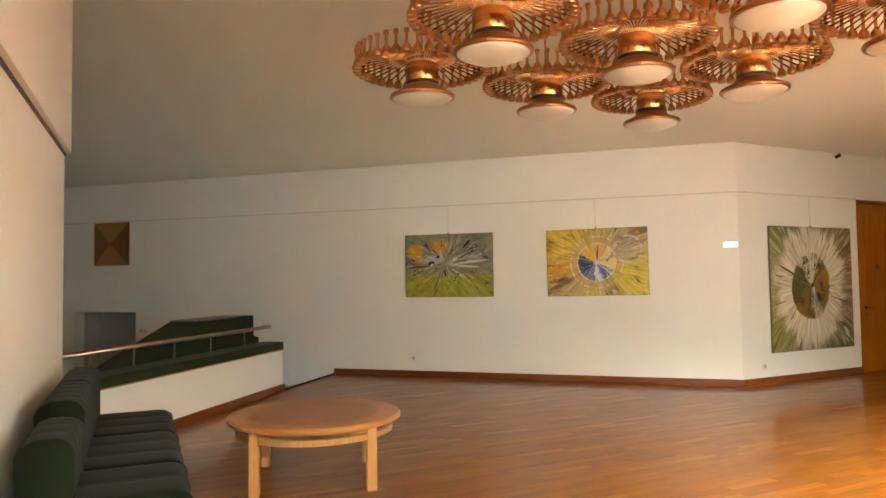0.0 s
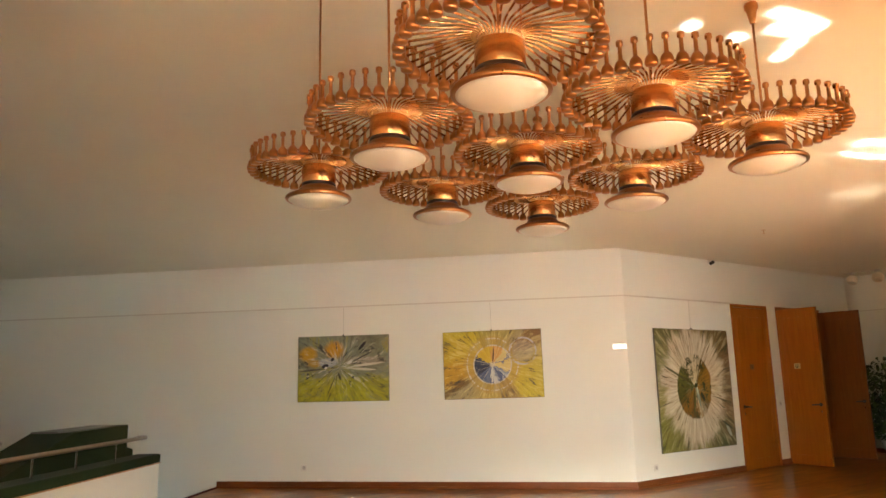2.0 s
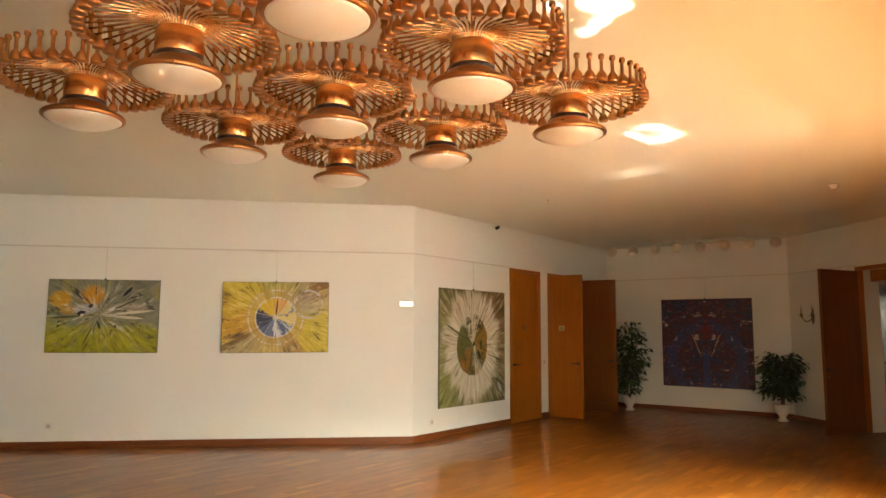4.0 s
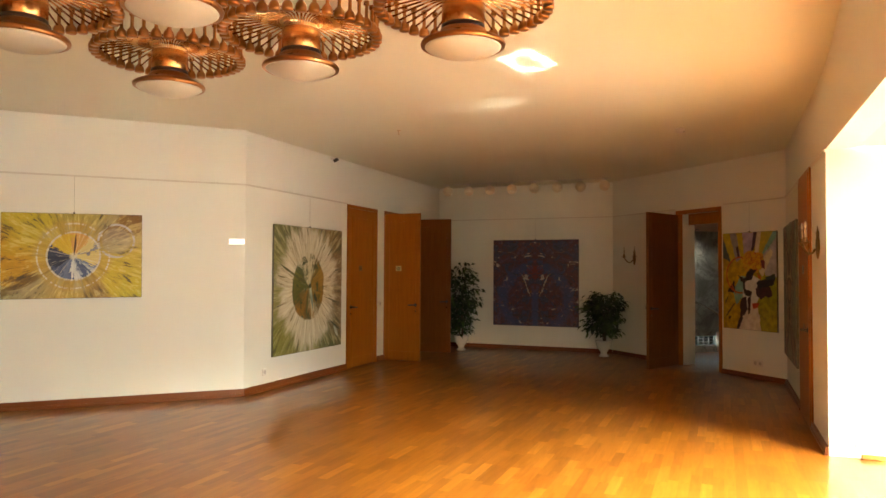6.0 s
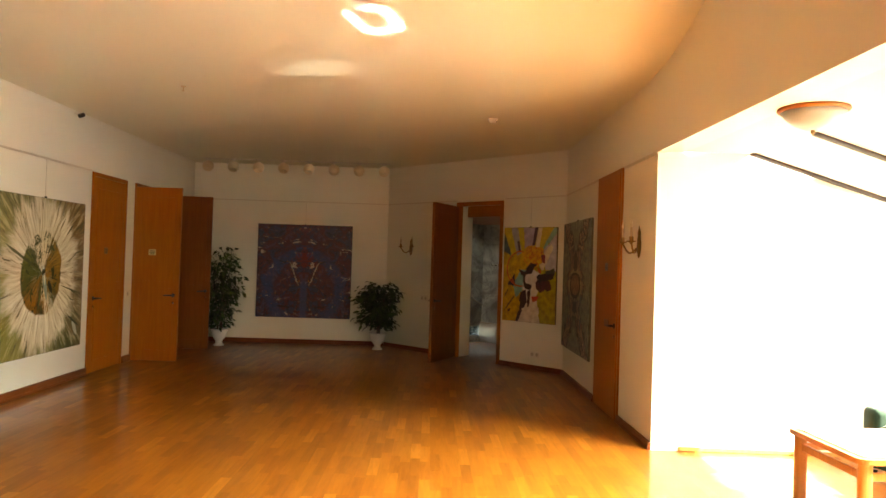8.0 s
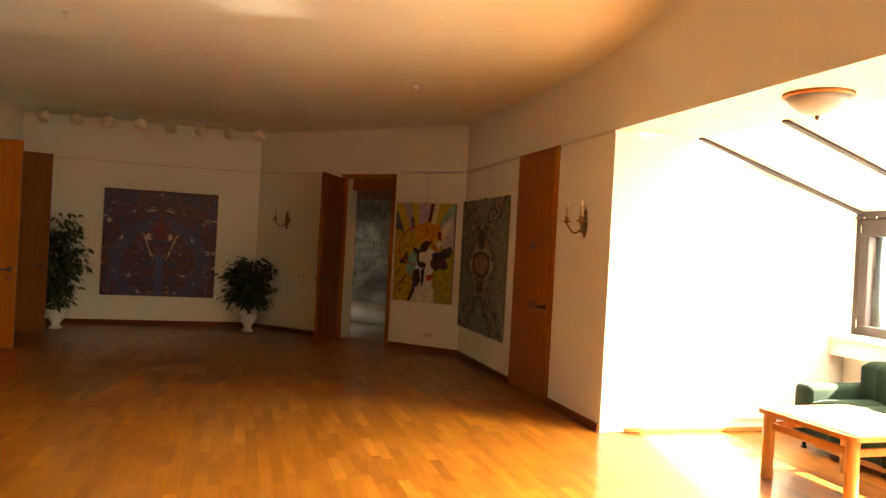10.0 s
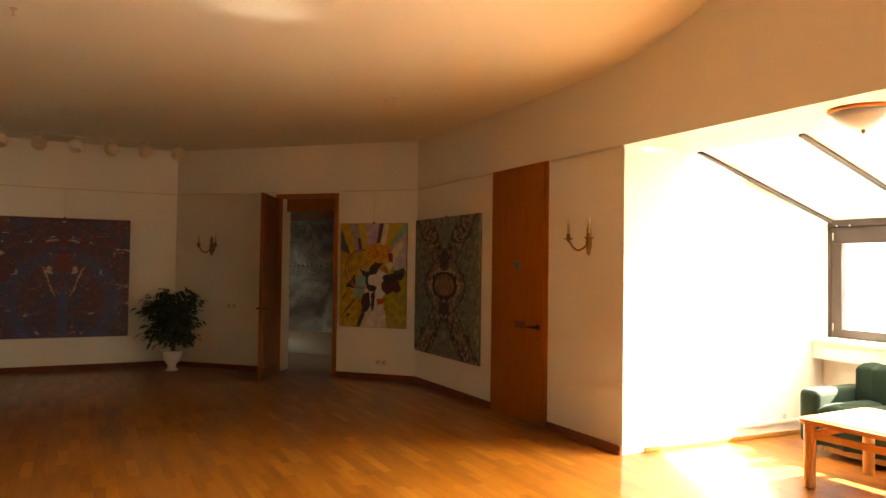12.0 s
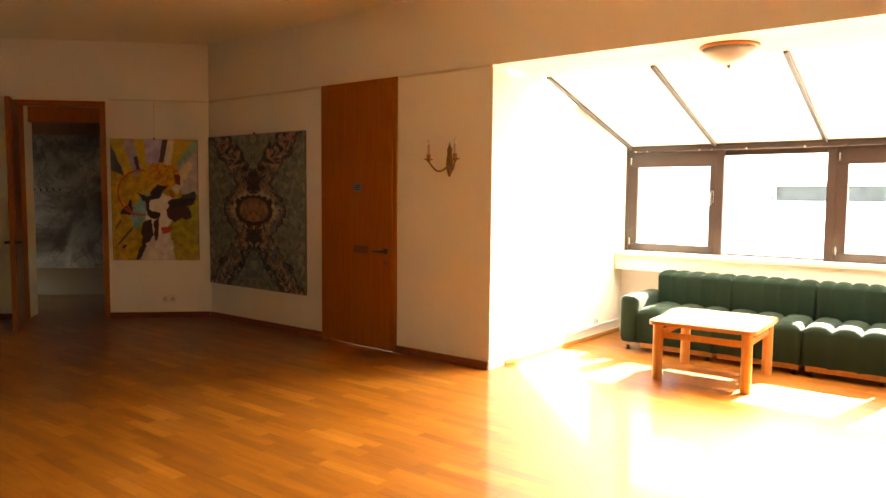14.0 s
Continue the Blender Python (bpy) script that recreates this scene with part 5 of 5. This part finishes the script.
def art_abstract():
    """Rays of yellow, lilac and teal round an orange flower, over black, white and maroon shapes; patches in parts of the canvas from its top left."""
    n = Canvas("painting_abstract", 0.5).ready()
    f, blot = n.noise(n.v, 14, 4), n.noise(n.v, 30, 3, 0.6, 0.5)
    wob = n.math("MULTIPLY", n.math("SUBTRACT", n.noise(n.v, 13.0, 3, 0.6, 0.4), 0.5), 0.085)
    ochre = n.ramp(f, [(0.3, (0.40, 0.24, 0.012)), (0.7, (0.52, 0.35, 0.02))])
    c = n.mix(n.step(n.math("ADD", n.x, wob), 0.10, 0.13), ochre, n.ramp(f, [(0.3, (0.28, 0.25, 0.015)), (0.7, (0.38, 0.34, 0.02))]))
    yellow, lilac, cream, black = (0.50, 0.38, 0.03), (0.40, 0.32, 0.44), (0.60, 0.52, 0.36), (0.02, 0.016, 0.018)
    teal, white, maroon = (0.19, 0.36, 0.30), (0.64, 0.60, 0.53), (0.055, 0.017, 0.022)
    orange = n.ramp(blot, [(0.38, (0.42, 0.10, 0.02)), (0.5, (0.58, 0.30, 0.02)), (0.65, (0.56, 0.38, 0.03))])
    W, H = 0.91, 1.32

    def lay(col, k, *pts):
        nonlocal c
        c = n.patch(c, [((u - 0.5) * W, (0.5 - v) * H) for u, v in pts], col, wob, k)
    lay((0.05, 0.085, 0.085), 0.6, (0, 0.05), (0.12, 0.20), (0.2, 0.33), (0, 0.25))
    lay(yellow, 0.5, (0, 0), (0.13, 0), (0.28, 0.3), (0.15, 0.3))
    lay((0.31, 0.29, 0.32), 0.5, (0.13, 0), (0.27, 0), (0.36, 0.27), (0.27, 0.3))
    lay(yellow, 0.5, (0.27, 0), (0.38, 0), (0.43, 0.25), (0.35, 0.27))
    lay(lilac, 0.5, (0.38, 0), (0.62, 0), (0.57, 0.22), (0.42, 0.25))
    lay(cream, 0.5, (0.66, 0), (0.74, 0), (0.73, 0.24), (0.6, 0.24))
    lay((0.45, 0.36, 0.05), 0.5, (0.74, 0), (0.95, 0), (0.76, 0.22), (0.68, 0.22))
    lay(teal, 0.5, (0.95, 0), (1.01, 0), (1.01, 0.06), (0.80, 0.22), (0.75, 0.22))
    lay((0.40, 0.37, 0.42), 0.6, (1.01, 0.06), (1.01, 0.46), (0.8, 0.44), (0.77, 0.24))
    lay(cream, 0.6, (0.90, 0.17), (0.95, 0.21), (0.76, 0.46), (0.66, 0.36))
    lay((0.05, 0.03, 0.055), 0.3, (0.60, 0), (0.66, 0), (0.605, 0.19), (0.55, 0.19))
    lay((0.06, 0.04, 0.05), 0.5, (0.26, 0.15), (0.30, 0.14), (0.35, 0.27), (0.30, 0.25))
    lay(orange, 1.2, (0.34, 0.27), (0.48, 0.19), (0.74, 0.21), (0.80, 0.33), (0.66, 0.41), (0.45, 0.41))
    lay((0.15, 0.03, 0.03), 1.0, (0.72, 0.28), (0.81, 0.29), (0.80, 0.38), (0.74, 0.36))
    lay(teal, 0.8, (0.20, 0.62), (0.35, 0.44), (0.45, 0.46), (0.38, 0.68), (0.26, 0.74))
    lay(white, 0.8, (0.42, 0.52), (0.58, 0.44), (0.73, 0.49), (0.68, 0.70), (0.50, 0.82), (0.38, 0.70))
    lay((0.60, 0.54, 0.46), 0.8, (0.36, 0.86), (0.50, 0.72), (0.66, 0.74), (0.73, 1.01), (0.28, 1.01))
    lay(black, 1.2, (0.45, 0.43), (0.54, 0.37), (0.63, 0.39), (0.56, 0.48), (0.46, 0.50))
    lay(black, 0.8, (0.28, 0.43), (0.38, 0.46), (0.44, 0.50), (0.36, 0.50))
    lay(black, 0.7, (0.38, 0.48), (0.47, 0.46), (0.43, 0.56), (0.42, 0.62))
    lay(black, 0.7, (0.40, 0.57), (0.55, 0.61), (0.54, 0.65), (0.44, 0.65))
    lay(maroon, 1.2, (0.66, 0.53), (0.82, 0.50), (0.93, 0.60), (0.86, 0.79), (0.71, 0.68), (0.60, 0.70))
    lay(black, 1.1, (0.64, 0.51), (0.78, 0.47), (0.98, 0.46), (0.98, 0.54), (0.70, 0.57))
    lay((0.04, 0.06, 0.04), 0.6, (0.80, 0.46), (0.96, 0.43), (0.97, 0.47), (0.84, 0.49))
    lay((0.03, 0.015, 0.022), 0.9, (0.34, 0.68), (0.46, 0.66), (0.47, 0.80), (0.34, 0.92))
    lay((0.03, 0.015, 0.022), 0.7, (0.47, 0.68), (0.54, 0.66), (0.53, 0.82), (0.49, 0.84))
    lay(black, 0.6, (0.34, 0.87), (0.41, 0.87), (0.30, 1.01), (0.25, 1.01))
    lay(black, 0.6, (0.10, 0.61), (0.22, 0.49), (0.24, 0.60), (0.20, 0.63))
    lay((0.45, 0.06, 0.03), 0.6, (0.56, 0.73), (0.69, 0.72), (0.66, 0.77), (0.58, 0.78))
    lay((0.48, 0.10, 0.02), 0.5, (0.66, 0.42), (0.73, 0.46), (0.72, 0.49), (0.67, 0.46))
    px, pz = n.at(-0.14, 0.08)
    ring = n.math("ABSOLUTE", n.math("SUBTRACT", n.rad(px, pz), 0.245))
    c = n.mix(n.math("MULTIPLY", n.step(ring, 0.013, 0.007), n.step(n.x, -0.08, -0.12)), c, (0.45, 0.09, 0.02))
    for x0, z0, x1, z1, w, col in ((-0.42, -0.52, -0.22, -0.28, 0.012, (0.10, 0.07, 0.02)), (-0.44, -0.36, -0.34, -0.18, 0.01, (0.16, 0.11, 0.02)), (-0.34, 0.02, -0.2, -0.22, 0.009, (0.42, 0.10, 0.02)), (-0.36, -0.53, -0.30, -0.49, 0.014, (0.06, 0.03, 0.01))):
        c = n.stroke(c, x0, z0, x1, z1, w, col, f)
    return n.done(c, f, 0.25)


def art_ornament():
    n = Canvas("painting_ornament", 0.5).ready()
    ax, az = n.math("ABSOLUTE", n.x), n.math("ABSOLUTE", n.math("SUBTRACT", n.z, 0.02))
    v = n.vec(ax, az)
    a, b = n.noise(v, 5.5, 6, 0.66, 1.0), n.noise(n.vec(ax, n.z, 2.0), 13.0, 5, 0.66, 0.8)
    c = n.ramp(b, [(0.34, (0.11, 0.14, 0.13)), (0.5, (0.165, 0.20, 0.18)), (0.68, (0.24, 0.25, 0.20))])
    c = n.mix(n.math("MULTIPLY", n.step(a, 0.55, 0.66), 0.7), c, (0.20, 0.13, 0.06))
    arm = n.math("ADD", n.math("MULTIPLY", n.math("ABSOLUTE", n.math("SUBTRACT", az, 0.27)), 0.95), 0.09)
    off = n.math("ADD", n.math("SUBTRACT", ax, arm), n.math("MULTIPLY", n.math("SUBTRACT", a, 0.5), 0.45))
    dist = n.math("ABSOLUTE", off)
    mask = n.step(dist, 0.17, 0.14)
    tone = n.math("ADD", n.math("MULTIPLY", off, 1.6), n.math("ADD", n.math("MULTIPLY", n.math("SUBTRACT", n.noise(n.vec(ax, n.z, 6.0), 9.0, 4, 0.6, 1.0), 0.5), 2.0), 0.5))
    orn = n.ramp(tone, [(0.22, (0.015, 0.016, 0.025)), (0.36, (0.05, 0.06, 0.09)), (0.41, (0.40, 0.30, 0.24)), (0.47, (0.02, 0.02, 0.03)), (0.53, (0.52, 0.45, 0.37)), (0.59, (0.34, 0.15, 0.09)), (0.66, (0.02, 0.02, 0.035)), (0.78, (0.10, 0.14, 0.18))])
    c = n.mix(mask, c, orn)
    c = n.mix(n.math("MULTIPLY", n.step(dist, 0.21, 0.19), n.step(dist, 0.15, 0.17)), c, (0.02, 0.02, 0.028))
    knot = n.step(n.math("ADD", n.rad(n.math("MULTIPLY", ax, 0.8), n.math("SUBTRACT", az, 0.3)), n.math("MULTIPLY", n.math("SUBTRACT", b, 0.5), 0.25)), 0.13, 0.10)
    c = n.mix(n.math("MULTIPLY", knot, 0.85), c, (0.025, 0.026, 0.036))
    c = n.mix(n.math("MULTIPLY", knot, n.step(b, 0.56, 0.63)), c, (0.40, 0.34, 0.28))
    ox, oz = n.at(0, 0.02, 0.275, 0.14)
    o = n.math("ADD", n.rad(ox, oz), n.math("MULTIPLY", n.math("SUBTRACT", b, 0.5), 0.5))
    c = n.mix(n.math("MULTIPLY", n.step(o, 1.5, 1.4), n.step(b, 0.47, 0.55)), c, (0.42, 0.36, 0.26))
    c = n.mix(n.step(o, 1.2, 1.1), c, (0.025, 0.02, 0.025))
    c = n.mix(n.step(o, 0.92, 0.85), c, n.ramp(b, [(0.36, (0.17, 0.115, 0.085)), (0.5, (0.25, 0.155, 0.11)), (0.66, (0.30, 0.22, 0.16))]))
    return n.done(c, b, 0.45)


def painting(p0, p1, s0, s1, z0, z1, art, label, wire=True, tilt=0.0):
    w, h = s1 - s0, z1 - z0
    m = along(p0, p1) @ Matrix.Translation(((s0 + s1) / 2, -0.02, (z0 + z1) / 2)) @ pose(0, 0, 0, 0, tilt)
    p = empty("painting", m, label=label, category="painting", group="paintings on the walls")
    part("canvas", box(-w / 2, -0.014, -h / 2, w / 2, 0.012, h / 2, 0.003), art, p)
    part("edge_strip", box(-w / 2 - 0.003, -0.008, -h / 2 - 0.003, w / 2 + 0.003, 0.014, h / 2 + 0.003), m_plain("canvas_edge", (0.16, 0.15, 0.12), 0.8), p)
    if wire:
        top = RAIL_Z - (z0 + z1) / 2 + 0.01
        part("wire", tube([(0, 0.008, h / 2 - 0.01), (0, 0.008, top)], 0.0014, 5), CHROME, p)
    part("hanger", box(-0.009, -0.006, h / 2, 0.009, 0.012, h / 2 + 0.02, 0.002), BLACK, p)


def on_p(pt):
    return span(P_END, pt)


painting(P_END, C1, on_p((4.06, 9.447)), on_p((4.96, 8.547)), 1.12, 1.993, art_burst(), "abstract burst of grey-green, orange and yellow brushstrokes", tilt=0)
painting(P_END, C1, on_p((5.49, 8.017)), on_p((6.403, 7.103)), 1.125, 1.995, art_sun(), "yellow abstract painting with a blue and gold disc", tilt=-0.6)
painting(C1, C3, 7.687 - C1[0], 9.317 - C1[0], 0.383, 1.98, art_dandelion(), "large olive painting of a white ragged ring of petals")
painting(C3, C4, 6.38 - 5.272, 6.38 - 3.688, 0.435, 2.0, art_mosaic(), "large dark blue and maroon mosaic-like abstract painting")
painting(C4, C5, CH_L - 1.035, CH_L - 0.125, 0.65, 1.97, art_abstract(), "yellow abstract painting with black and white shapes")
painting(C5, ARCH, 0.03, 1.61, 0.40, 2.0, art_ornament(), "grey-green painting of a mirrored dark ornament", wire=False)


# ---------- stairwell ----------
PA = along(PAR1, PAR0)
PLEN = span(PAR1, PAR0)
par = empty("stair_parapet", PA, label="low white stair parapet capped with dark green carpet", category="parapet", kind="structure")
part("parapet_wall", box(0, 0.0, -0.2, PLEN, 0.26, 0.51), WHITE, par)
part("carpet_cap", box(-0.0, -0.012, 0.515, PLEN + 0.012, 0.272, 0.61, 0.012, seg=2), CARPET, par, "dark green carpet capping")
part("cap_edging", box(0, -0.016, 0.505, PLEN + 0.014, -0.001, 0.516), BEECH, par, "thin wooden edging strip")
bm = box(0, -0.024, 0, PLEN + 0.02, -0.001, 0.085)
part("skirting", bm, SKIRT, par, "dark brown skirting")
rail = empty("stair_handrail", PA, label="steel-posted handrail with a brownish metal grip", category="handrail")
part("grip", tube([(-0.05, 0.13, 0.80), (PLEN - 0.20, 0.13, 0.80), (PLEN - 0.08, 0.135, 0.80), (PLEN - 0.02, 0.17, 0.80), (PLEN - 0.01, 0.24, 0.795), (PLEN - 0.03, 0.34, 0.77)], 0.022, 12), m_metal("pale_rail", (0.40, 0.32, 0.25), 0.38), rail, "brownish metal grip", smooth=True)
for s_ in (0.4, 0.95, 1.55, 2.2, 2.9):
    part("post", tube([(s_, 0.13, 0.60), (s_, 0.13, 0.785)], 0.009, 8), CHROME, rail)
inner = empty("stair_balustrade", Matrix.Translation((-0.62, 0.55, 0)) @ PA, label="raised stair balustrade covered in dark green carpet", category="balustrade", kind="structure")
bm = bmesh.new()
prof = [(1.6, -1.0), (1.6, 0.38), (3.22, 0.885), (4.4, 0.90), (4.4, 0.62), (4.55, 0.58), (4.55, -1.0)]
lo = [bm.verts.new((x, 0.0, z)) for x, z in prof]
hi = [bm.verts.new((x, 0.5, z)) for x, z in prof]
bm.faces.new(lo), bm.faces.new(hi[::-1])
for k in range(len(prof)):
    q = (k + 1) % len(prof)
    bm.faces.new((lo[k], hi[k], hi[q], lo[q]))
part("carpeted_body", bm, CARPET, inner)
part("top_strip", box(3.1, 0.1, 0.888, 4.3, 0.42, 0.905), m_plain("grey_strip", (0.2, 0.18, 0.15), 0.6), inner)
STEP = along(PAR0, EDGE)
SLEN = span(PAR0, EDGE)
stairs = empty("staircase", STEP, label="carpeted stairs going down beside the wall", category="stairs", kind="structure")
RED = m_fabric("red_brown_carpet", (0.10, 0.015, 0.012))
part("nosing", box(0.0, -0.02, -0.06, SLEN, 0.03, 0.012, 0.008), RED, stairs, "dark red nosing of the top step")
for k in range(7):
    part("step", box(-0.2, 0.02 + 0.29 * k, -0.18 * (k + 2), SLEN + 0.6, 0.33 + 0.29 * k, -0.175 * (k + 1), 0.006), RED, stairs)
tagged(part("floor", box(-3.5, 6.2, -1.45, 4.0, 17.0, -1.25), RED), "dark red carpet on the stair landing below", "floor", kind="structure")
NI = along(P_END, C1) @ Matrix.Translation((4.55, 0, 0))
NICHE_GREY = m_paint("niche_grey", (0.40, 0.38, 0.34))
nb = part("wall_niche", box(-0.05, 0.55, -1.3, 1.31, 0.6, 0.95), NICHE_GREY)
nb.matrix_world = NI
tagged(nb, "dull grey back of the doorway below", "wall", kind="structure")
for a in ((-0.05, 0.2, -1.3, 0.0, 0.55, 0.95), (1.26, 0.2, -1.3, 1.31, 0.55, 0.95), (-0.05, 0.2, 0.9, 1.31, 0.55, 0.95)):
    q = part("wall_niche", box(*a), NICHE_GREY)
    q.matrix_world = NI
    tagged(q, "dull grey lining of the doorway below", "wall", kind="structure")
vent = empty("wooden_wall_panel", along(P_END, C1) @ Matrix.Translation((on_p((0.36, 13.146)), 0, 2.025)), label="square wooden wall panel of four mitred veneer triangles", category="wall panel")
part("frame", box(-0.36, -0.012, -0.355, 0.36, 0, 0.355), DOORWOOD, vent)
PANEL_D, PANEL_L = m_wood("panel_dark", (0.16, 0.07, 0.02), (0.24, 0.11, 0.035), 0.4), m_wood("panel_light", (0.28, 0.14, 0.04), (0.36, 0.19, 0.06), 0.4, axis=0)
qs = [(-0.345, -0.34), (0.345, -0.34), (0.345, 0.34), (-0.345, 0.34)]
for k in range(4):
    bm = bmesh.new()
    a, b = qs[k], qs[(k + 1) % 4]
    vs = [bm.verts.new((a[0], -0.013, a[1])), bm.verts.new((b[0], -0.013, b[1])), bm.verts.new((0, -0.05, 0)), bm.verts.new((0, -0.013, 0))]
    for f in ((0, 1, 2), (0, 3, 1), (1, 3, 2), (2, 3, 0)):
        bm.faces.new([vs[i] for i in f])
    part("veneer", bm, PANEL_L if k % 2 == 0 else PANEL_D, vent)
q = socket(along(P_END, C1) @ Matrix.Translation((on_p((0.82, 12.686)), 0, 0.60)), 2, "white switch plate by the doorway below", "light_switch")

# ---------- outside ----------
tagged(part("ground", prism([(-400, -400), (400, -400), (400, 400), (-400, 400)], -4.4, -4.2), m_plain("paving", (0.45, 0.42, 0.38), 0.9)), "pale paved ground below the building", "ground", kind="structure")
opp = empty("apartment_building", Matrix.Translation((0, -9.0, 0)), label="white rendered building across the yard with a ribbon window", category="building")
part("facade", box(-30, -8, -4.2, 30, 0, 1.34), m_paint("white_render", (0.82, 0.80, 0.76), grain=8), opp)
part("facade", box(7.0, -8, 1.34, 30, 0, 4.6), m_paint("white_render_b", (0.82, 0.80, 0.76), grain=8), opp)
part("facade", box(-30, -8, 1.62, 7.0, 0, 4.6), m_paint("white_render_c", (0.82, 0.80, 0.76), grain=8), opp)
part("roof", box(-30.3, -8.3, 4.6, 30.3, 0.2, 4.72), FRAME_D, opp)
for k in range(12):
    wn = part("window", box(6.96 - 3.0 * (k + 1), -0.12, 1.345, 6.94 - 3.0 * k, -0.08, 1.615), m_plain("blue_grey_glass", (0.007, 0.010, 0.012), 0.6), opp)
    part("frame", box(6.94 - 3.0 * k - 0.02, -0.1, 1.345, 6.94 - 3.0 * k + 0.02, -0.02, 1.615), CHROME, wn)


# ---------- parquet strips ----------
def inside(x, y, poly):
    c = False
    for (ax, ay), (bx, by) in zip(poly, poly[1:] + poly[:1]):
        if (ay > y) != (by > y) and x < (bx - ax) * (y - ay) / (by - ay) + ax:
            c = not c
    return c


STRIP_L, STRIP_W = 0.42, 0.072
strip_bm = bmesh.new()
add_box(strip_bm, -STRIP_L / 2 + 0.0002, -STRIP_W / 2 + 0.00012, -0.0015, STRIP_L / 2 - 0.0002, STRIP_W / 2 - 0.00012, 0.0)
STRIP = mesh_of(strip_bm, PARQ, False)
rng = random.Random(11)
verts, faces, near = [], [], []
row = 0
y = -1.9
while y < 10.4:
    x = -0.9 - rng.uniform(0, STRIP_L)
    while x < 13.3:
        ends = [inside(x + dx, y + dy, HALL) for dx in (-STRIP_L / 2, STRIP_L / 2) for dy in (-STRIP_W / 2, STRIP_W / 2)]
        if all(ends):
            if 5.2 < x < 7.3 and 1.2 < y < 5.2:
                near.append((x, y))
            else:
                b = len(verts)
                gap = (0.0002, 0.00012) if x < 8.5 else (0.0, 0.0)
                x0, x1, y0, y1 = x - STRIP_L / 2 + gap[0], x + STRIP_L / 2 - gap[0], y - STRIP_W / 2 + gap[1], y + STRIP_W / 2 - gap[1]
                verts += [(x0, y0, 0.0), (x1, y0, 0.0), (x1, y1, 0.0), (x0, y1, 0.0)]
                faces.append((b, b + 1, b + 2, b + 3))
        x += STRIP_L
    y += STRIP_W
near = near[:300] if len(near) > 300 else near
me = bpy.data.meshes.new("parquet_strips")
me.from_pydata(verts, [], faces)
me.materials.append(PARQ)
tagged(child("parquet_strips", me, floor), kind="stuff")
for (sx, sy) in near:
    child("plank", STRIP, floor, Matrix.Translation((sx, sy, 0.0)))
